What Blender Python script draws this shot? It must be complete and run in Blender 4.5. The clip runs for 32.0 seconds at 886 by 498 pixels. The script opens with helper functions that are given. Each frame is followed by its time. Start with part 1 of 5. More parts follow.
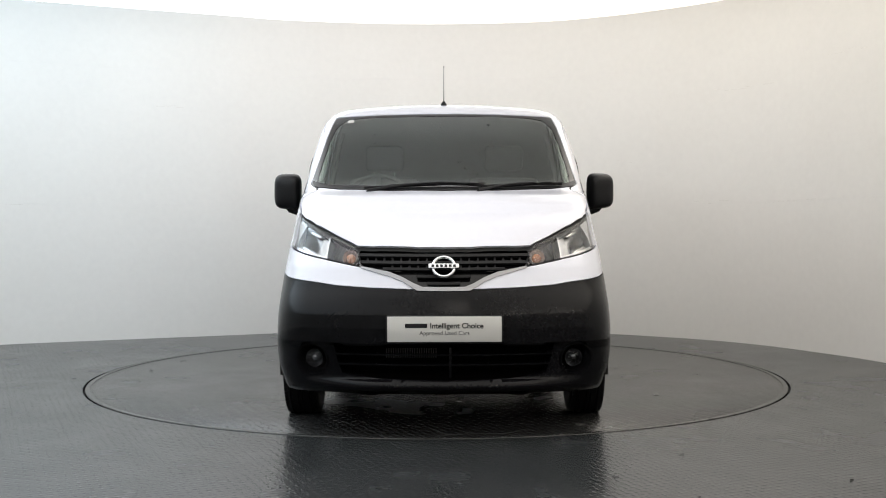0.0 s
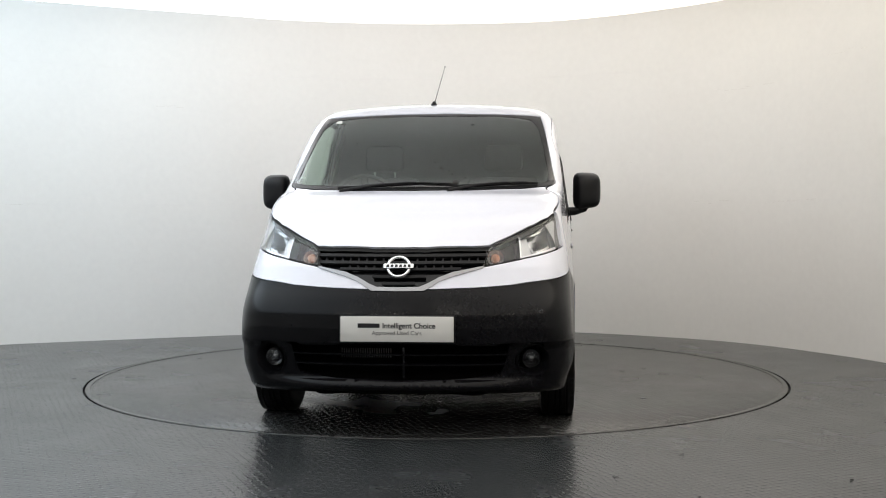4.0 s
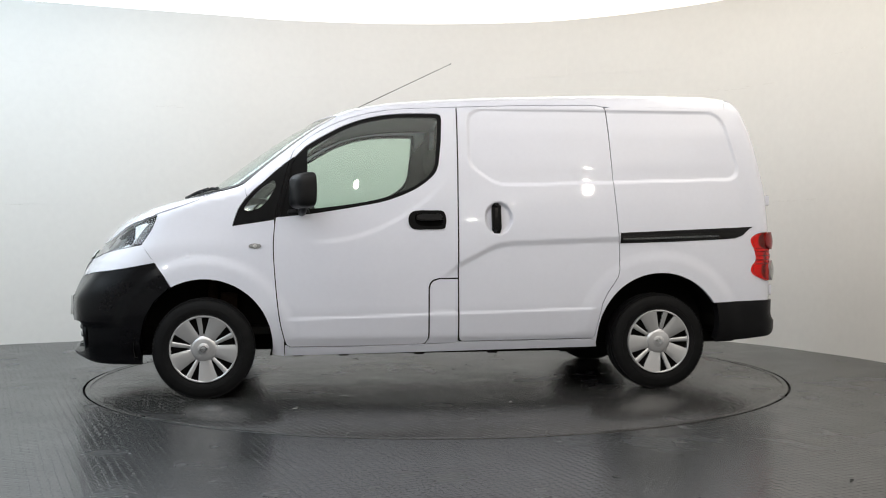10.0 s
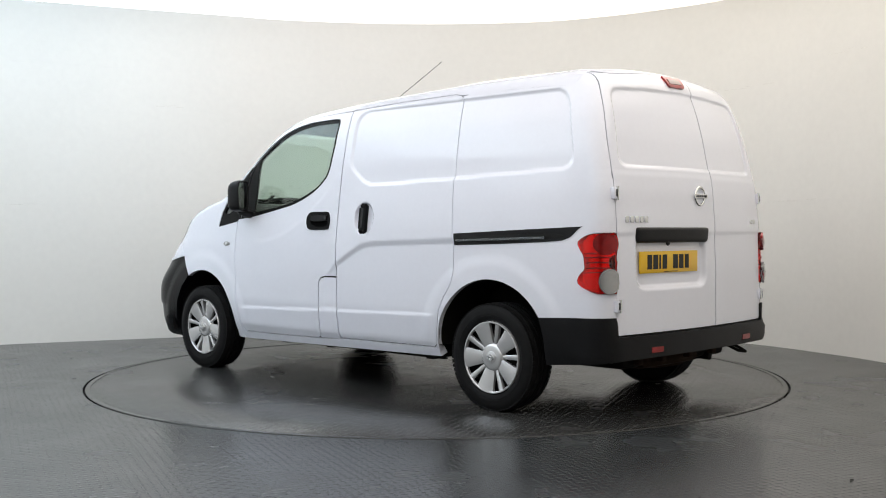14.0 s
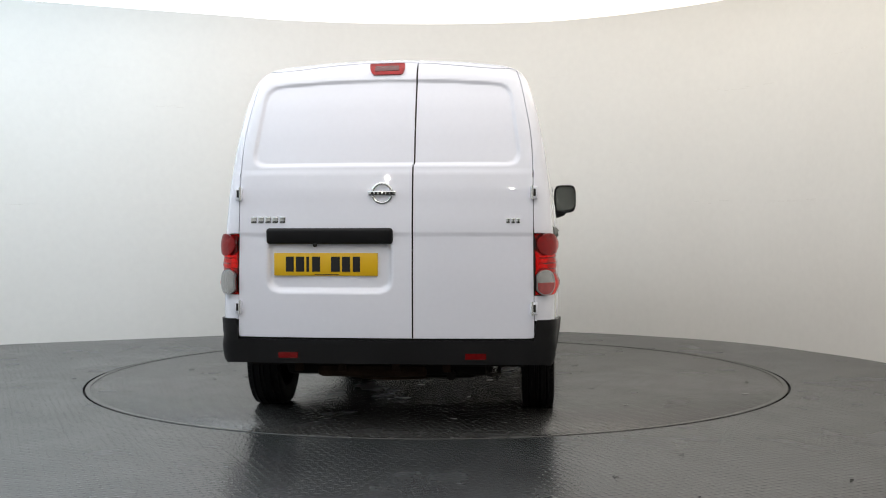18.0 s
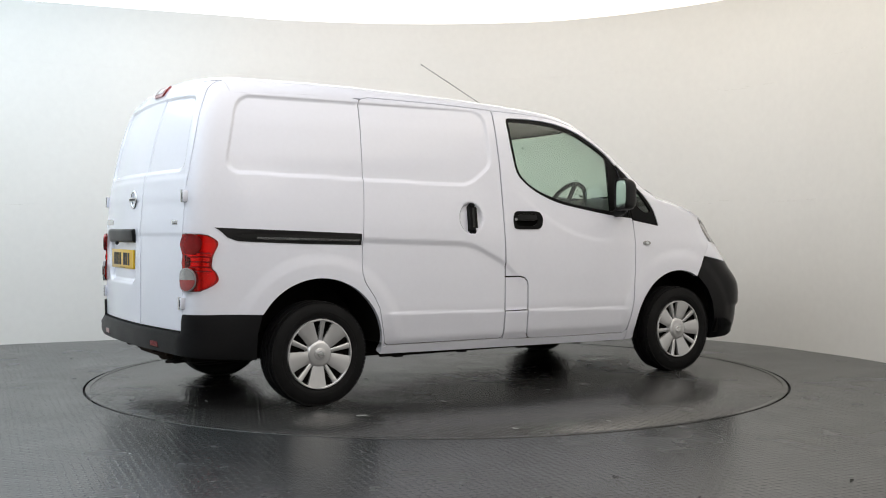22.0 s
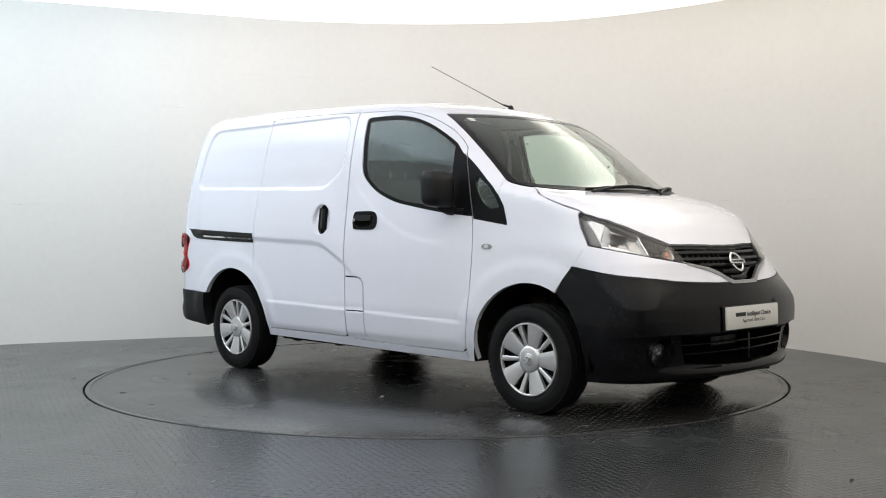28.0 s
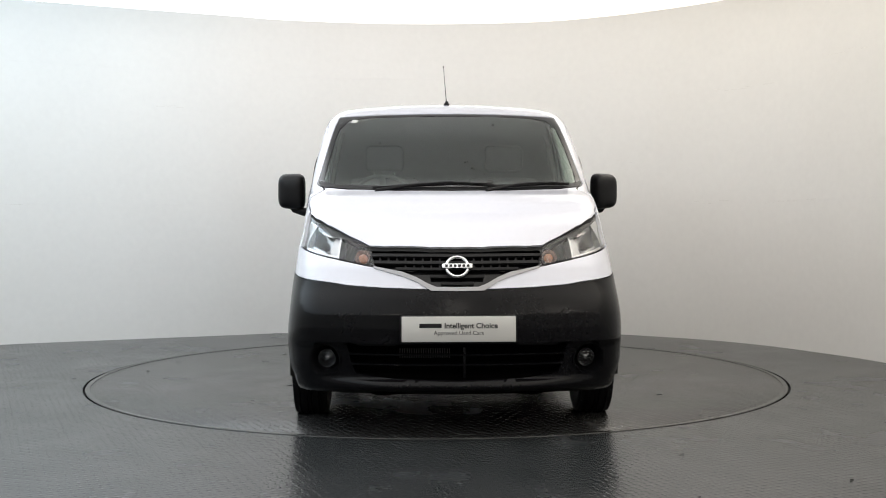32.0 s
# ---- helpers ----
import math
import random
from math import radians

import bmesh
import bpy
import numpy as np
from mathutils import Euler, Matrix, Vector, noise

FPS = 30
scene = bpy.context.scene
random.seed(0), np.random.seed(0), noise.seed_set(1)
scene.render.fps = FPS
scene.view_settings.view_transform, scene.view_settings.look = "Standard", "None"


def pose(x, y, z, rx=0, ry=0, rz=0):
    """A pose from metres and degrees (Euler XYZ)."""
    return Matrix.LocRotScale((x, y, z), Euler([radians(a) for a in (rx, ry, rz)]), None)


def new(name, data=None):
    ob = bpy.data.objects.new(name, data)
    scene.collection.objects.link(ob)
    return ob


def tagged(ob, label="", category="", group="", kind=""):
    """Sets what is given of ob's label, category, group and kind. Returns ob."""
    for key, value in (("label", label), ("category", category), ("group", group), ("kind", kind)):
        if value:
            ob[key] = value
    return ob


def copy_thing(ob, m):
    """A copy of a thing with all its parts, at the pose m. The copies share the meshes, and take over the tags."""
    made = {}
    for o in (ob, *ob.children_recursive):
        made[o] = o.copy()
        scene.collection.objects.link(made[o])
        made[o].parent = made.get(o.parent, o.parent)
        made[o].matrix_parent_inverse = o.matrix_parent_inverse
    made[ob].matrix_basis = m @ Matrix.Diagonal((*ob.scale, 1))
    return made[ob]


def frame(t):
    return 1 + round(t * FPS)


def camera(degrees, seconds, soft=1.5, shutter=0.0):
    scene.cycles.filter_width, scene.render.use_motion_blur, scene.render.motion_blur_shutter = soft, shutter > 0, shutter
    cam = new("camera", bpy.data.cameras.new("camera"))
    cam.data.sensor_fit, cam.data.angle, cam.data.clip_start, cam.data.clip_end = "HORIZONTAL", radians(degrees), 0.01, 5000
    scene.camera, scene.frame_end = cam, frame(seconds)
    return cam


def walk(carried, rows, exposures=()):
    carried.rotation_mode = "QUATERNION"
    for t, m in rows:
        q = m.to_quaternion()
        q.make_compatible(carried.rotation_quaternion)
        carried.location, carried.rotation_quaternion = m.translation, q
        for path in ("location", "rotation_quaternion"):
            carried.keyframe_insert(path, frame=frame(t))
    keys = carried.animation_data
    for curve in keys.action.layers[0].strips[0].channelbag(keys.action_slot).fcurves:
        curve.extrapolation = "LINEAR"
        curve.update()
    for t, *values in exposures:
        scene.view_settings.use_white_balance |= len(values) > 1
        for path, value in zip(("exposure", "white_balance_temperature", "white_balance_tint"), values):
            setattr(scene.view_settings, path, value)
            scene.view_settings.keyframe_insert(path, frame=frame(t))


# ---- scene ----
cam = camera(45.23, 32.0, soft=1.0)
EYE = pose(0, -7.183, .969, 89.0, .13, -.33)
walk(cam, [(0, EYE), (32, EYE)])

# ---- light ----
world = bpy.data.worlds.new("studio")
scene.world = world
world.use_nodes = True
world.node_tree.nodes["Background"].inputs[0].default_value = (.5, .55, .6, 1)
world.node_tree.nodes["Background"].inputs[1].default_value = .02
scene.view_settings.exposure = 0.0
CEILING_GLOW, CEILING_CENTRE, TOP_OF_WALL = 3.04, .14, 2.955
CEILING_LEFT, CEILING_MID, CEILING_RIGHT = (.775, .905, 1.0), (.825, .811, .800), (.680, .626, .545)
CEILING_DEPTH = [(-8.2, 0), (-7.4, .20), (-4.6, .45), (-2.0, .80), (1.6, 1.04)]

# ---- materials ----
def material(name, colour, rough=.5, metal=0, grain=0, scale=8, bump=0, bump_scale=200, coat=0, stains=0, rough_var=0, emit=0, trans=0, ior=1.45, spec=.5):
    """A surface with variation at two scales, fine relief and, where asked, stains."""
    m = bpy.data.materials.new(name)
    m.use_nodes = True
    nt = m.node_tree
    b = nt.nodes["Principled BSDF"]
    link = nt.links.new
    b.inputs["Roughness"].default_value, b.inputs["Metallic"].default_value = rough, metal
    b.inputs["Coat Weight"].default_value, b.inputs["Coat Roughness"].default_value = coat, .03
    b.inputs["Transmission Weight"].default_value, b.inputs["IOR"].default_value = trans, ior
    b.inputs["Specular IOR Level"].default_value = spec
    b.inputs["Base Color"].default_value = (*colour, 1)
    if emit:
        b.inputs["Emission Color"].default_value, b.inputs["Emission Strength"].default_value = (*colour, 1), emit
    co = nt.nodes.new("ShaderNodeTexCoord")
    if grain or stains:
        n1, n2 = nt.nodes.new("ShaderNodeTexNoise"), nt.nodes.new("ShaderNodeTexNoise")
        n1.inputs["Scale"].default_value, n1.inputs["Detail"].default_value = scale, 6
        n2.inputs["Scale"].default_value, n2.inputs["Detail"].default_value = scale * 14, 4
        link(co.outputs["Object"], n1.inputs["Vector"]), link(co.outputs["Object"], n2.inputs["Vector"])
        add = nt.nodes.new("ShaderNodeMath")
        add.operation = "ADD"
        link(n1.outputs["Fac"], add.inputs[0]), link(n2.outputs["Fac"], add.inputs[1])
        ramp = nt.nodes.new("ShaderNodeMapRange")
        ramp.inputs["From Min"].default_value, ramp.inputs["From Max"].default_value = .6, 1.4
        ramp.inputs["To Min"].default_value, ramp.inputs["To Max"].default_value = 1 - grain, 1 + grain
        link(add.outputs[0], ramp.inputs["Value"])
        mul = nt.nodes.new("ShaderNodeVectorMath")
        mul.operation = "SCALE"
        mul.inputs[0].default_value = colour
        link(ramp.outputs[0], mul.inputs["Scale"])
        link(mul.outputs["Vector"], b.inputs["Base Color"])
        if rough_var:
            r2 = nt.nodes.new("ShaderNodeMapRange")
            r2.inputs["From Min"].default_value, r2.inputs["From Max"].default_value = .3, .7
            r2.inputs["To Min"].default_value, r2.inputs["To Max"].default_value = max(rough - rough_var, .02), rough + rough_var
            link(n1.outputs["Fac"], r2.inputs["Value"]), link(r2.outputs[0], b.inputs["Roughness"])
    if bump:
        n3, bp = nt.nodes.new("ShaderNodeTexNoise"), nt.nodes.new("ShaderNodeBump")
        n3.inputs["Scale"].default_value, n3.inputs["Detail"].default_value = bump_scale, 3
        bp.inputs["Strength"].default_value, bp.inputs["Distance"].default_value = bump, .002
        link(co.outputs["Object"], n3.inputs["Vector"]), link(n3.outputs["Fac"], bp.inputs["Height"]), link(bp.outputs["Normal"], b.inputs["Normal"])
    return m


def tread_plate(name, colour, rough, marks=False):
    """Grey painted tread plate: short raised bars that lie crosswise in alternate cells, scuffs and dull patches."""
    m = bpy.data.materials.new(name)
    m.use_nodes = True
    nt = m.node_tree
    b = nt.nodes["Principled BSDF"]

    def node(kind, **values):
        n = nt.nodes.new("ShaderNode" + kind)
        for key, v in values.items():
            if key == "op":
                n.operation = v
            else:
                n.inputs[int(key[1:])].default_value = v
        return n

    def math_node(op, a, c, clamp=False):
        n = node("Math", op=op)
        n.use_clamp = clamp
        for i, v in enumerate((a, c)):
            if isinstance(v, (int, float)):
                n.inputs[i].default_value = v
            else:
                nt.links.new(v, n.inputs[i])
        return n.outputs[0]

    co = nt.nodes.new("ShaderNodeTexCoord")
    sep, turn = nt.nodes.new("ShaderNodeSeparateXYZ"), nt.nodes.new("ShaderNodeVectorRotate")
    turn.rotation_type = "Z_AXIS"
    turn.inputs["Angle"].default_value = radians(-23.5)
    nt.links.new(co.outputs["Object"], turn.inputs["Vector"])
    nt.links.new(turn.outputs[0], sep.inputs[0])
    x, y = sep.outputs[0], sep.outputs[1]
    cell = .036
    u, v = math_node("DIVIDE", x, cell), math_node("DIVIDE", y, cell)
    fu, fv = math_node("FLOOR", u, 0), math_node("FLOOR", v, 0)
    odd = math_node("PINGPONG", math_node("ADD", fu, fv), 1)
    lu, lv = math_node("SUBTRACT", math_node("SUBTRACT", u, fu), .5), math_node("SUBTRACT", math_node("SUBTRACT", v, fv), .5)
    # length and width of the bar swap from cell to cell
    inv = math_node("SUBTRACT", 1, odd)
    along = math_node("ADD", math_node("MULTIPLY", lu, odd), math_node("MULTIPLY", lv, inv))
    across = math_node("ADD", math_node("MULTIPLY", lv, odd), math_node("MULTIPLY", lu, inv))
    ell = math_node("ADD", math_node("POWER", math_node("MULTIPLY", along, 2.1), 2), math_node("POWER", math_node("MULTIPLY", across, 5.5), 2))
    bar = math_node("SUBTRACT", 1, ell, True)
    wear, patch, fine = node("TexNoise", i2=1.1, i3=7), node("TexNoise", i2=4.5, i3=5), node("TexNoise", i2=60, i3=3)
    for n in (wear, patch, fine):
        nt.links.new(co.outputs["Object"], n.inputs["Vector"])
    bp = node("Bump", i0=.62, i1=.0023)
    nt.links.new(bar, bp.inputs["Height"])
    nt.links.new(bp.outputs["Normal"], b.inputs["Normal"])
    val = math_node("ADD", math_node("MULTIPLY", wear.outputs[0], .40), math_node("ADD", math_node("MULTIPLY", patch.outputs[0], .22), math_node("MULTIPLY", fine.outputs[0], .38)))
    tone = math_node("ADD", math_node("MULTIPLY", val, .9), .38)
    tone = math_node("ADD", tone, math_node("MULTIPLY", bar, .54))
    if marks:
        # dried water marks: thin pale outlines
        tide = node("TexNoise", i2=1.7, i3=2)
        nt.links.new(co.outputs["Object"], tide.inputs["Vector"])
        line = math_node("SUBTRACT", 1, math_node("MULTIPLY", math_node("ABSOLUTE", math_node("SUBTRACT", tide.outputs[0], .56), 0), 130), True)
        tone = math_node("ADD", tone, math_node("MULTIPLY", line, math_node("MULTIPLY", patch.outputs[0], 1.1)))
    sc = node("VectorMath", op="SCALE")
    sc.inputs[0].default_value = colour
    nt.links.new(tone, sc.inputs["Scale"])
    nt.links.new(sc.outputs["Vector"], b.inputs["Base Color"])
    ro = math_node("ADD", math_node("MULTIPLY", math_node("SUBTRACT", patch.outputs[0], .5), .10), math_node("ADD", math_node("MULTIPLY", math_node("SUBTRACT", wear.outputs[0], .5), .16), rough), True)
    nt.links.new(ro, b.inputs["Roughness"])
    b.inputs["Specular IOR Level"].default_value = .42
    return m


WHITE = material("white_paint", (.80, .812, .90), .26, coat=1, grain=.015, scale=3, bump=.02, bump_scale=90)
BLACK_PLASTIC = material("textured_black_plastic", (.010, .010, .011), .36, grain=.15, scale=6, bump=.15, bump_scale=900, rough_var=.05, spec=.25)
BUMPER = material("moulded_black_plastic", (.0045, .0045, .0055), .20, grain=.2, scale=5, bump=.06, bump_scale=900, rough_var=.03, spec=.22)
# black of the handle cups and, painted in, the shade inside the intake
RECESS_BLACK = material("recess_black_and_shade", (.0025, .0025, .0025), .9, spec=.03)
GLOSS_BLACK = material("gloss_black", (.006, .006, .007), .08)
RUBBER = material("tyre_rubber", (.010, .010, .0105), .58, grain=.25, scale=20, bump=.2, bump_scale=400, spec=.13)
MATT_BLACK = material("matt_black", (.008, .008, .008), .7)
FRAME_BLACK = material("satin_black_frame", (.006, .006, .0065), .35, grain=.1, scale=10, spec=.10)
RUST = material("rusty_steel", (.026, .015, .010), .8, spec=.15, grain=.6, scale=18, bump=.5, bump_scale=150)
DARK = material("underside_black", (.010, .009, .008), .75, grain=.3, scale=12, spec=.12)
GLASS = material("tinted_glass", (.76, .87, .80), .0, trans=1, ior=1.46)
CLEAR = material("clear_lens", (.97, .97, .97), .02, trans=1, ior=1.3)
CHROME = material("chrome", (.78, .79, .80), .07, metal=1)
SILVER = material("silver_wheel_paint", (.66, .66, .67), .27, metal=.7, grain=.05, scale=20, coat=.4)
STRIP = material("satin_grey_trim", (.34, .34, .35), .33, metal=.8)
RED_CELL = material("silvered_cell", (.98, .30, .22), .18, metal=1, grain=.4, scale=22, bump=.6, bump_scale=26)
RED_GLASS = material("red_glass", (.97, .035, .025), .02, trans=1, ior=1.46)
RED_CLEAR = material("deep_red_lens", (.26, .002, .003), .16, metal=.6, coat=.6, grain=.4, scale=40)
DARK_RED = material("dark_red_lens", (.10, .003, .005), .08, coat=1)
PINK = material("dull_pink_lens", (.36, .06, .06), .12, metal=.3, coat=1, grain=.3, scale=40)
SMOKY = material("smoky_clear_lens", (.40, .40, .40), .2, metal=.7, coat=1, grain=.15, scale=45, bump=.4, bump_scale=60)
AMBER = material("amber_lens", (.42, .20, .12), .2, coat=.6, grain=.2, scale=50)
PLATE_YELLOW = material("yellow_plate", (.78, .47, .01), .35, coat=.5)
PLATE_WHITE = material("white_plate", (.72, .71, .68), .4, coat=.3)
INK = material("black_print", (.01, .01, .012), .5)
TRIM = material("dark_grey_trim", (.045, .045, .047), .65, grain=.1, scale=10, bump=.2, bump_scale=500)
HEADLINER = material("grey_headliner", (.17, .17, .165), .9, grain=.06)
FABRIC = material("dark_seat_fabric", (.03, .031, .034), .9, spec=.08, grain=.2, scale=40, bump=.4, bump_scale=700)
WALL = material("white_wall_board", (.825, .81, .78), .62, grain=.025, scale=1.3, bump=.03, bump_scale=30)
SCUFF = material("rubbed_mark", (.80, .782, .748), .7, grain=.15, scale=30)
WALL_BACK = material("wall_backing", (.70, .70, .69), .8)
UNSEEN_GREY = material("unseen_grey", (.36, .35, .34), .8, grain=.1, scale=2)
FLOOR = tread_plate("grey_tread_plate", (.033, .036, .0385), .25)
DISC = tread_plate("grey_tread_plate_of_turntable", (.032, .0322, .032), .25, True)
DIRT = material("dried_dirt", (.012, .010, .008), .8)
FLAKE = material("pale_flake", (.20, .20, .195), .6)
GROOVE = material("black_gap", (.006, .006, .006), .8)
LAMP_GLOW = material("lamp_glow", (1.0, .93, .82), .5, emit=130)
PANEL_SILVER = material("satin_silver_panel", (.42, .425, .43), .3, metal=1, grain=.15, scale=30)
REFLECTOR = material("lamp_reflector", (.66, .67, .68), .28, metal=1)
SMOKE = material("dark_lamp_housing", (.035, .035, .037), .3)
LAMP_SILVER = material("silvered_lamp_bowl", (.36, .365, .38), .12, metal=1, grain=.35, scale=24, bump=.35, bump_scale=34)


def luminous_ceiling(name, strength):
    """The glow of the ceiling: brighter and cooler at one side of the room, weaker over the turntable and towards the
    camera.
    """
    m = bpy.data.materials.new(name)
    m.use_nodes = True
    nt = m.node_tree
    b = nt.nodes["Principled BSDF"]
    b.inputs["Base Color"].default_value, b.inputs["Roughness"].default_value = (.8, .8, .8, 1), .9
    co, sep = nt.nodes.new("ShaderNodeTexCoord"), nt.nodes.new("ShaderNodeSeparateXYZ")
    nt.links.new(co.outputs["Object"], sep.inputs[0])

    def ramp(axis, lo, hi, stops):
        r, c = nt.nodes.new("ShaderNodeMapRange"), nt.nodes.new("ShaderNodeValToRGB")
        r.inputs["From Min"].default_value, r.inputs["From Max"].default_value = lo, hi
        nt.links.new(axis, r.inputs["Value"])
        nt.links.new(r.outputs[0], c.inputs[0])
        e = c.color_ramp.elements
        while len(e) < len(stops):
            e.new(.5)
        for k, (at, colour) in enumerate(stops):
            e[k].position, e[k].color = (at - lo) / (hi - lo), (*colour, 1)
        return c.outputs[0]

    tint = ramp(sep.outputs[0], -3.8, 2.8, [(-3.4, CEILING_LEFT), (-1.2, CEILING_MID), (2.8, CEILING_RIGHT)])
    # dim over the turntable; the unseen near part fades, tuned to the van's tone
    depth = ramp(sep.outputs[1], -9, 4, [(y, (f, f, f)) for y, f in CEILING_DEPTH])
    ball, gap = nt.nodes.new("ShaderNodeVectorMath"), nt.nodes.new("ShaderNodeMapRange")
    ball.operation = "DISTANCE"
    ball.inputs[1].default_value = (0, .1, TOP_OF_WALL)
    nt.links.new(co.outputs["Object"], ball.inputs[0])
    gap.inputs["From Min"].default_value, gap.inputs["From Max"].default_value = 1.55, 2.1
    gap.inputs["To Min"].default_value, gap.inputs["To Max"].default_value = CEILING_CENTRE, 1
    nt.links.new(ball.outputs["Value"], gap.inputs["Value"])
    hub = nt.nodes.new("ShaderNodeVectorMath")
    hub.operation = "SCALE"
    nt.links.new(tint, hub.inputs[0]), nt.links.new(gap.outputs[0], hub.inputs["Scale"])
    tint = hub.outputs[0]
    mul = nt.nodes.new("ShaderNodeVectorMath")
    mul.operation = "MULTIPLY"
    nt.links.new(tint, mul.inputs[0]), nt.links.new(depth, mul.inputs[1])
    nt.links.new(mul.outputs[0], b.inputs["Emission Color"])
    b.inputs["Emission Strength"].default_value = strength
    return m
# ---- the van's body as one smooth solid ----
def tab(pairs):
    a = np.array(pairs, float)
    return lambda v: np.interp(v, a[:, 0], a[:, 1])


def smooth_tab(pairs, r):
    """A table read through a moving average, so that its corners are round."""
    f = tab(pairs)
    return lambda v: sum(f(np.asarray(v) + r * k) for k in (-1, -.6, -.2, .2, .6, 1)) / 6


HALF_WIDTH = smooth_tab([(.1, .78), (.22, .785), (.29, .806), (.31, .822), (.44, .838), (.5, .846), (.7, .847), (.88, .843), (1.0, .836), (1.15, .823), (1.37, .795), (1.56, .757), (1.68, .722), (1.78, .68), (1.95, .6)], .03)
TAPER = smooth_tab([(.3, .005), (.5, .018), (.74, .030), (.88, .041), (1.0, .060), (1.06, .063), (1.2, .08), (1.45, .10), (1.6, .125), (1.8, .15)], .04)
NOSE = smooth_tab([(.1, 1.95), (.20, 2.10), (.222, 2.158), (.285, 2.166), (.425, 2.18), (.437, 2.205), (.52, 2.206), (.58, 2.199), (.66, 2.172), (.70, 2.152), (.80, 2.105), (.88, 2.045), (.94, 1.99), (1.0, 1.935), (1.055, 1.862), (1.11, 1.745), (1.15, 1.625), (1.185, 1.478), (1.25, 1.348), (1.5, 1.003), (1.67, .745), (2.0, .22)], .008)
BOW = smooth_tab([(.2, .27), (.6, .235), (.7, .33), (.8, .37), (.9, .39), (1.05, .30), (1.13, .27), (1.2, .36), (1.65, .36)], .03)
TAIL = smooth_tab([(.2, -2.15), (.45, -2.155), (.75, -2.155), (1.0, -2.147), (1.15, -2.14), (1.3, -2.12), (1.46, -2.085), (1.6, -2.045), (1.7, -2.008), (1.78, -1.975), (1.9, -1.91)], .03)
ROOF = smooth_tab([(-2.2, 1.80), (-1.95, 1.832), (-1.8, 1.841), (-1.4, 1.843), (-1.07, 1.841), (-.38, 1.818), (-.1, 1.803), (.14, 1.786), (.35, 1.768), (.516, 1.740), (.65, 1.712), (.8, 1.66), (1.0, 1.585), (2.4, .9)], .06)


LEDGE = smooth_tab([(-2.0, .945), (-1.1, .915), (-.45, .893), (-.36, .880), (-.30, .855), (-.12, .762), (.0, .665), (.2, .5)], .03)


LIP = smooth_tab([(.210, 0), (.232, .040), (.262, .040), (.282, 0)], .008)


def smax(a, b, k):
    h = np.maximum(k - np.abs(a - b), 0) / k
    return np.maximum(a, b) + h * h * k / 4


def step(e0, e1, v):
    t = np.clip((v - e0) / (e1 - e0), 0, 1)
    return t * t * (3 - 2 * t)


def side(x, z):
    """Half width of the body's side."""
    w = HALF_WIDTH(z) - TAPER(z) * np.maximum((x - .3) / 1.2, 0) ** 2
    w = w - .02 * np.maximum((-1.3 - x) / .8, 0) ** 2
    # sunk panel of the cargo side
    low = 1.239 - .0285 * (x + .37)
    edge = smax(smax(z - 1.70, low - z, .05), smax(x + .195, -1.845 - .24 * (1.5 - z) - x, .05), .10)
    edge = smax(edge, .58 * (x + .28) - .81 * (z - 1.30), .05)
    w = w - .012 * step(.0115, -.0115, edge)
    # ledge along the flank and crease above the sill
    ledge = LEDGE(x)
    w = w + .011 * step(-.024, .020, z - ledge) * step(.42, .06, z - ledge) * step(.06, -.16, x) * step(-1.9, -1.75, x)
    crease = .465 - .024 * (x - .4)
    w = w + .0066 * step(.012, -.010, z - crease) * step(.93, .80, x) * step(-.99, -.90, x) * step(.30, .36, z)
    # soft fold of the front door under its window
    fold = .905 + .62 * np.maximum(.70 - x, 0) ** 2
    w = w + .0035 * step(.020, -.020, z - fold) * step(.0, -.35, fold - z - .5) * step(-.11, .02, x) * step(.80, .62, x) * step(.50, .70, z)
    # flared wheel arches
    for cx, cz in ((1.36, .30), (-1.37, .31)):
        rr = np.hypot(x - cx, z - cz)
        w = w + .008 * step(.545, .465, rr) * step(.30, .42, z)
    # cup behind the sliding door handle
    cup = np.hypot((x + .366) / .088, (z - 1.041) / .100)
    return w - .022 * step(1.0, .70, cup ** 1.3)


def body(x, y, z):
    """Below zero inside the plain closed body, above zero outside."""
    ay = np.abs(y)
    s = ay - side(x, z)
    f = (x - NOSE(z) - LIP(z) * step(.74, .30, ay) + BOW(z) * ay ** 2) * .75
    r = TAIL(z) + .09 * ay ** 2 - x
    # sunk upper panel and number plate recess of the rear doors
    edge = smax(smax(z - 1.715 + .07 * ay ** 2, 1.293 - z, .05), ay - .665 + .14 * (z - 1.29), .07)
    r = r + .012 * step(.0115, -.0115, edge)
    # soft fold across both doors under the sunk panel
    r = r + .004 * step(1.240, 1.275, z) * step(1.60, 1.30, z) - .004 * step(.935, .965, z) * step(1.12, .98, z)
    edge = smax(smax(z - .93, .676 - z, .06), np.abs(y - .268) - .305, .07)
    r = r + .024 * step(.014, -.014, edge)
    t = z - ROOF(x) + .10 * ay ** 2
    # beads pressed along the roof
    for c in (.11, .32, .53):
        t = t - .006 * step(.066, .034, np.abs(ay - c)) * step(-1.86, -1.72, x) * step(.42, .22, x)
    k = .15 - .035 * step(.94, 1.12, z)
    return smax(smax(smax(s, f, k), r, .10), t, .085)


def solve(make, lo, hi):
    """The root of body() along a line, for arrays of start values."""
    lo, hi = lo + 0., hi + 0.
    for _ in range(25):
        m = (lo + hi) / 2
        out = body(*make(m)) > 0
        hi, lo = np.where(out, m, hi), np.where(out, lo, m)
    return (lo + hi) / 2
# ---- mesh tools ----
from mathutils.geometry import delaunay_2d_cdt


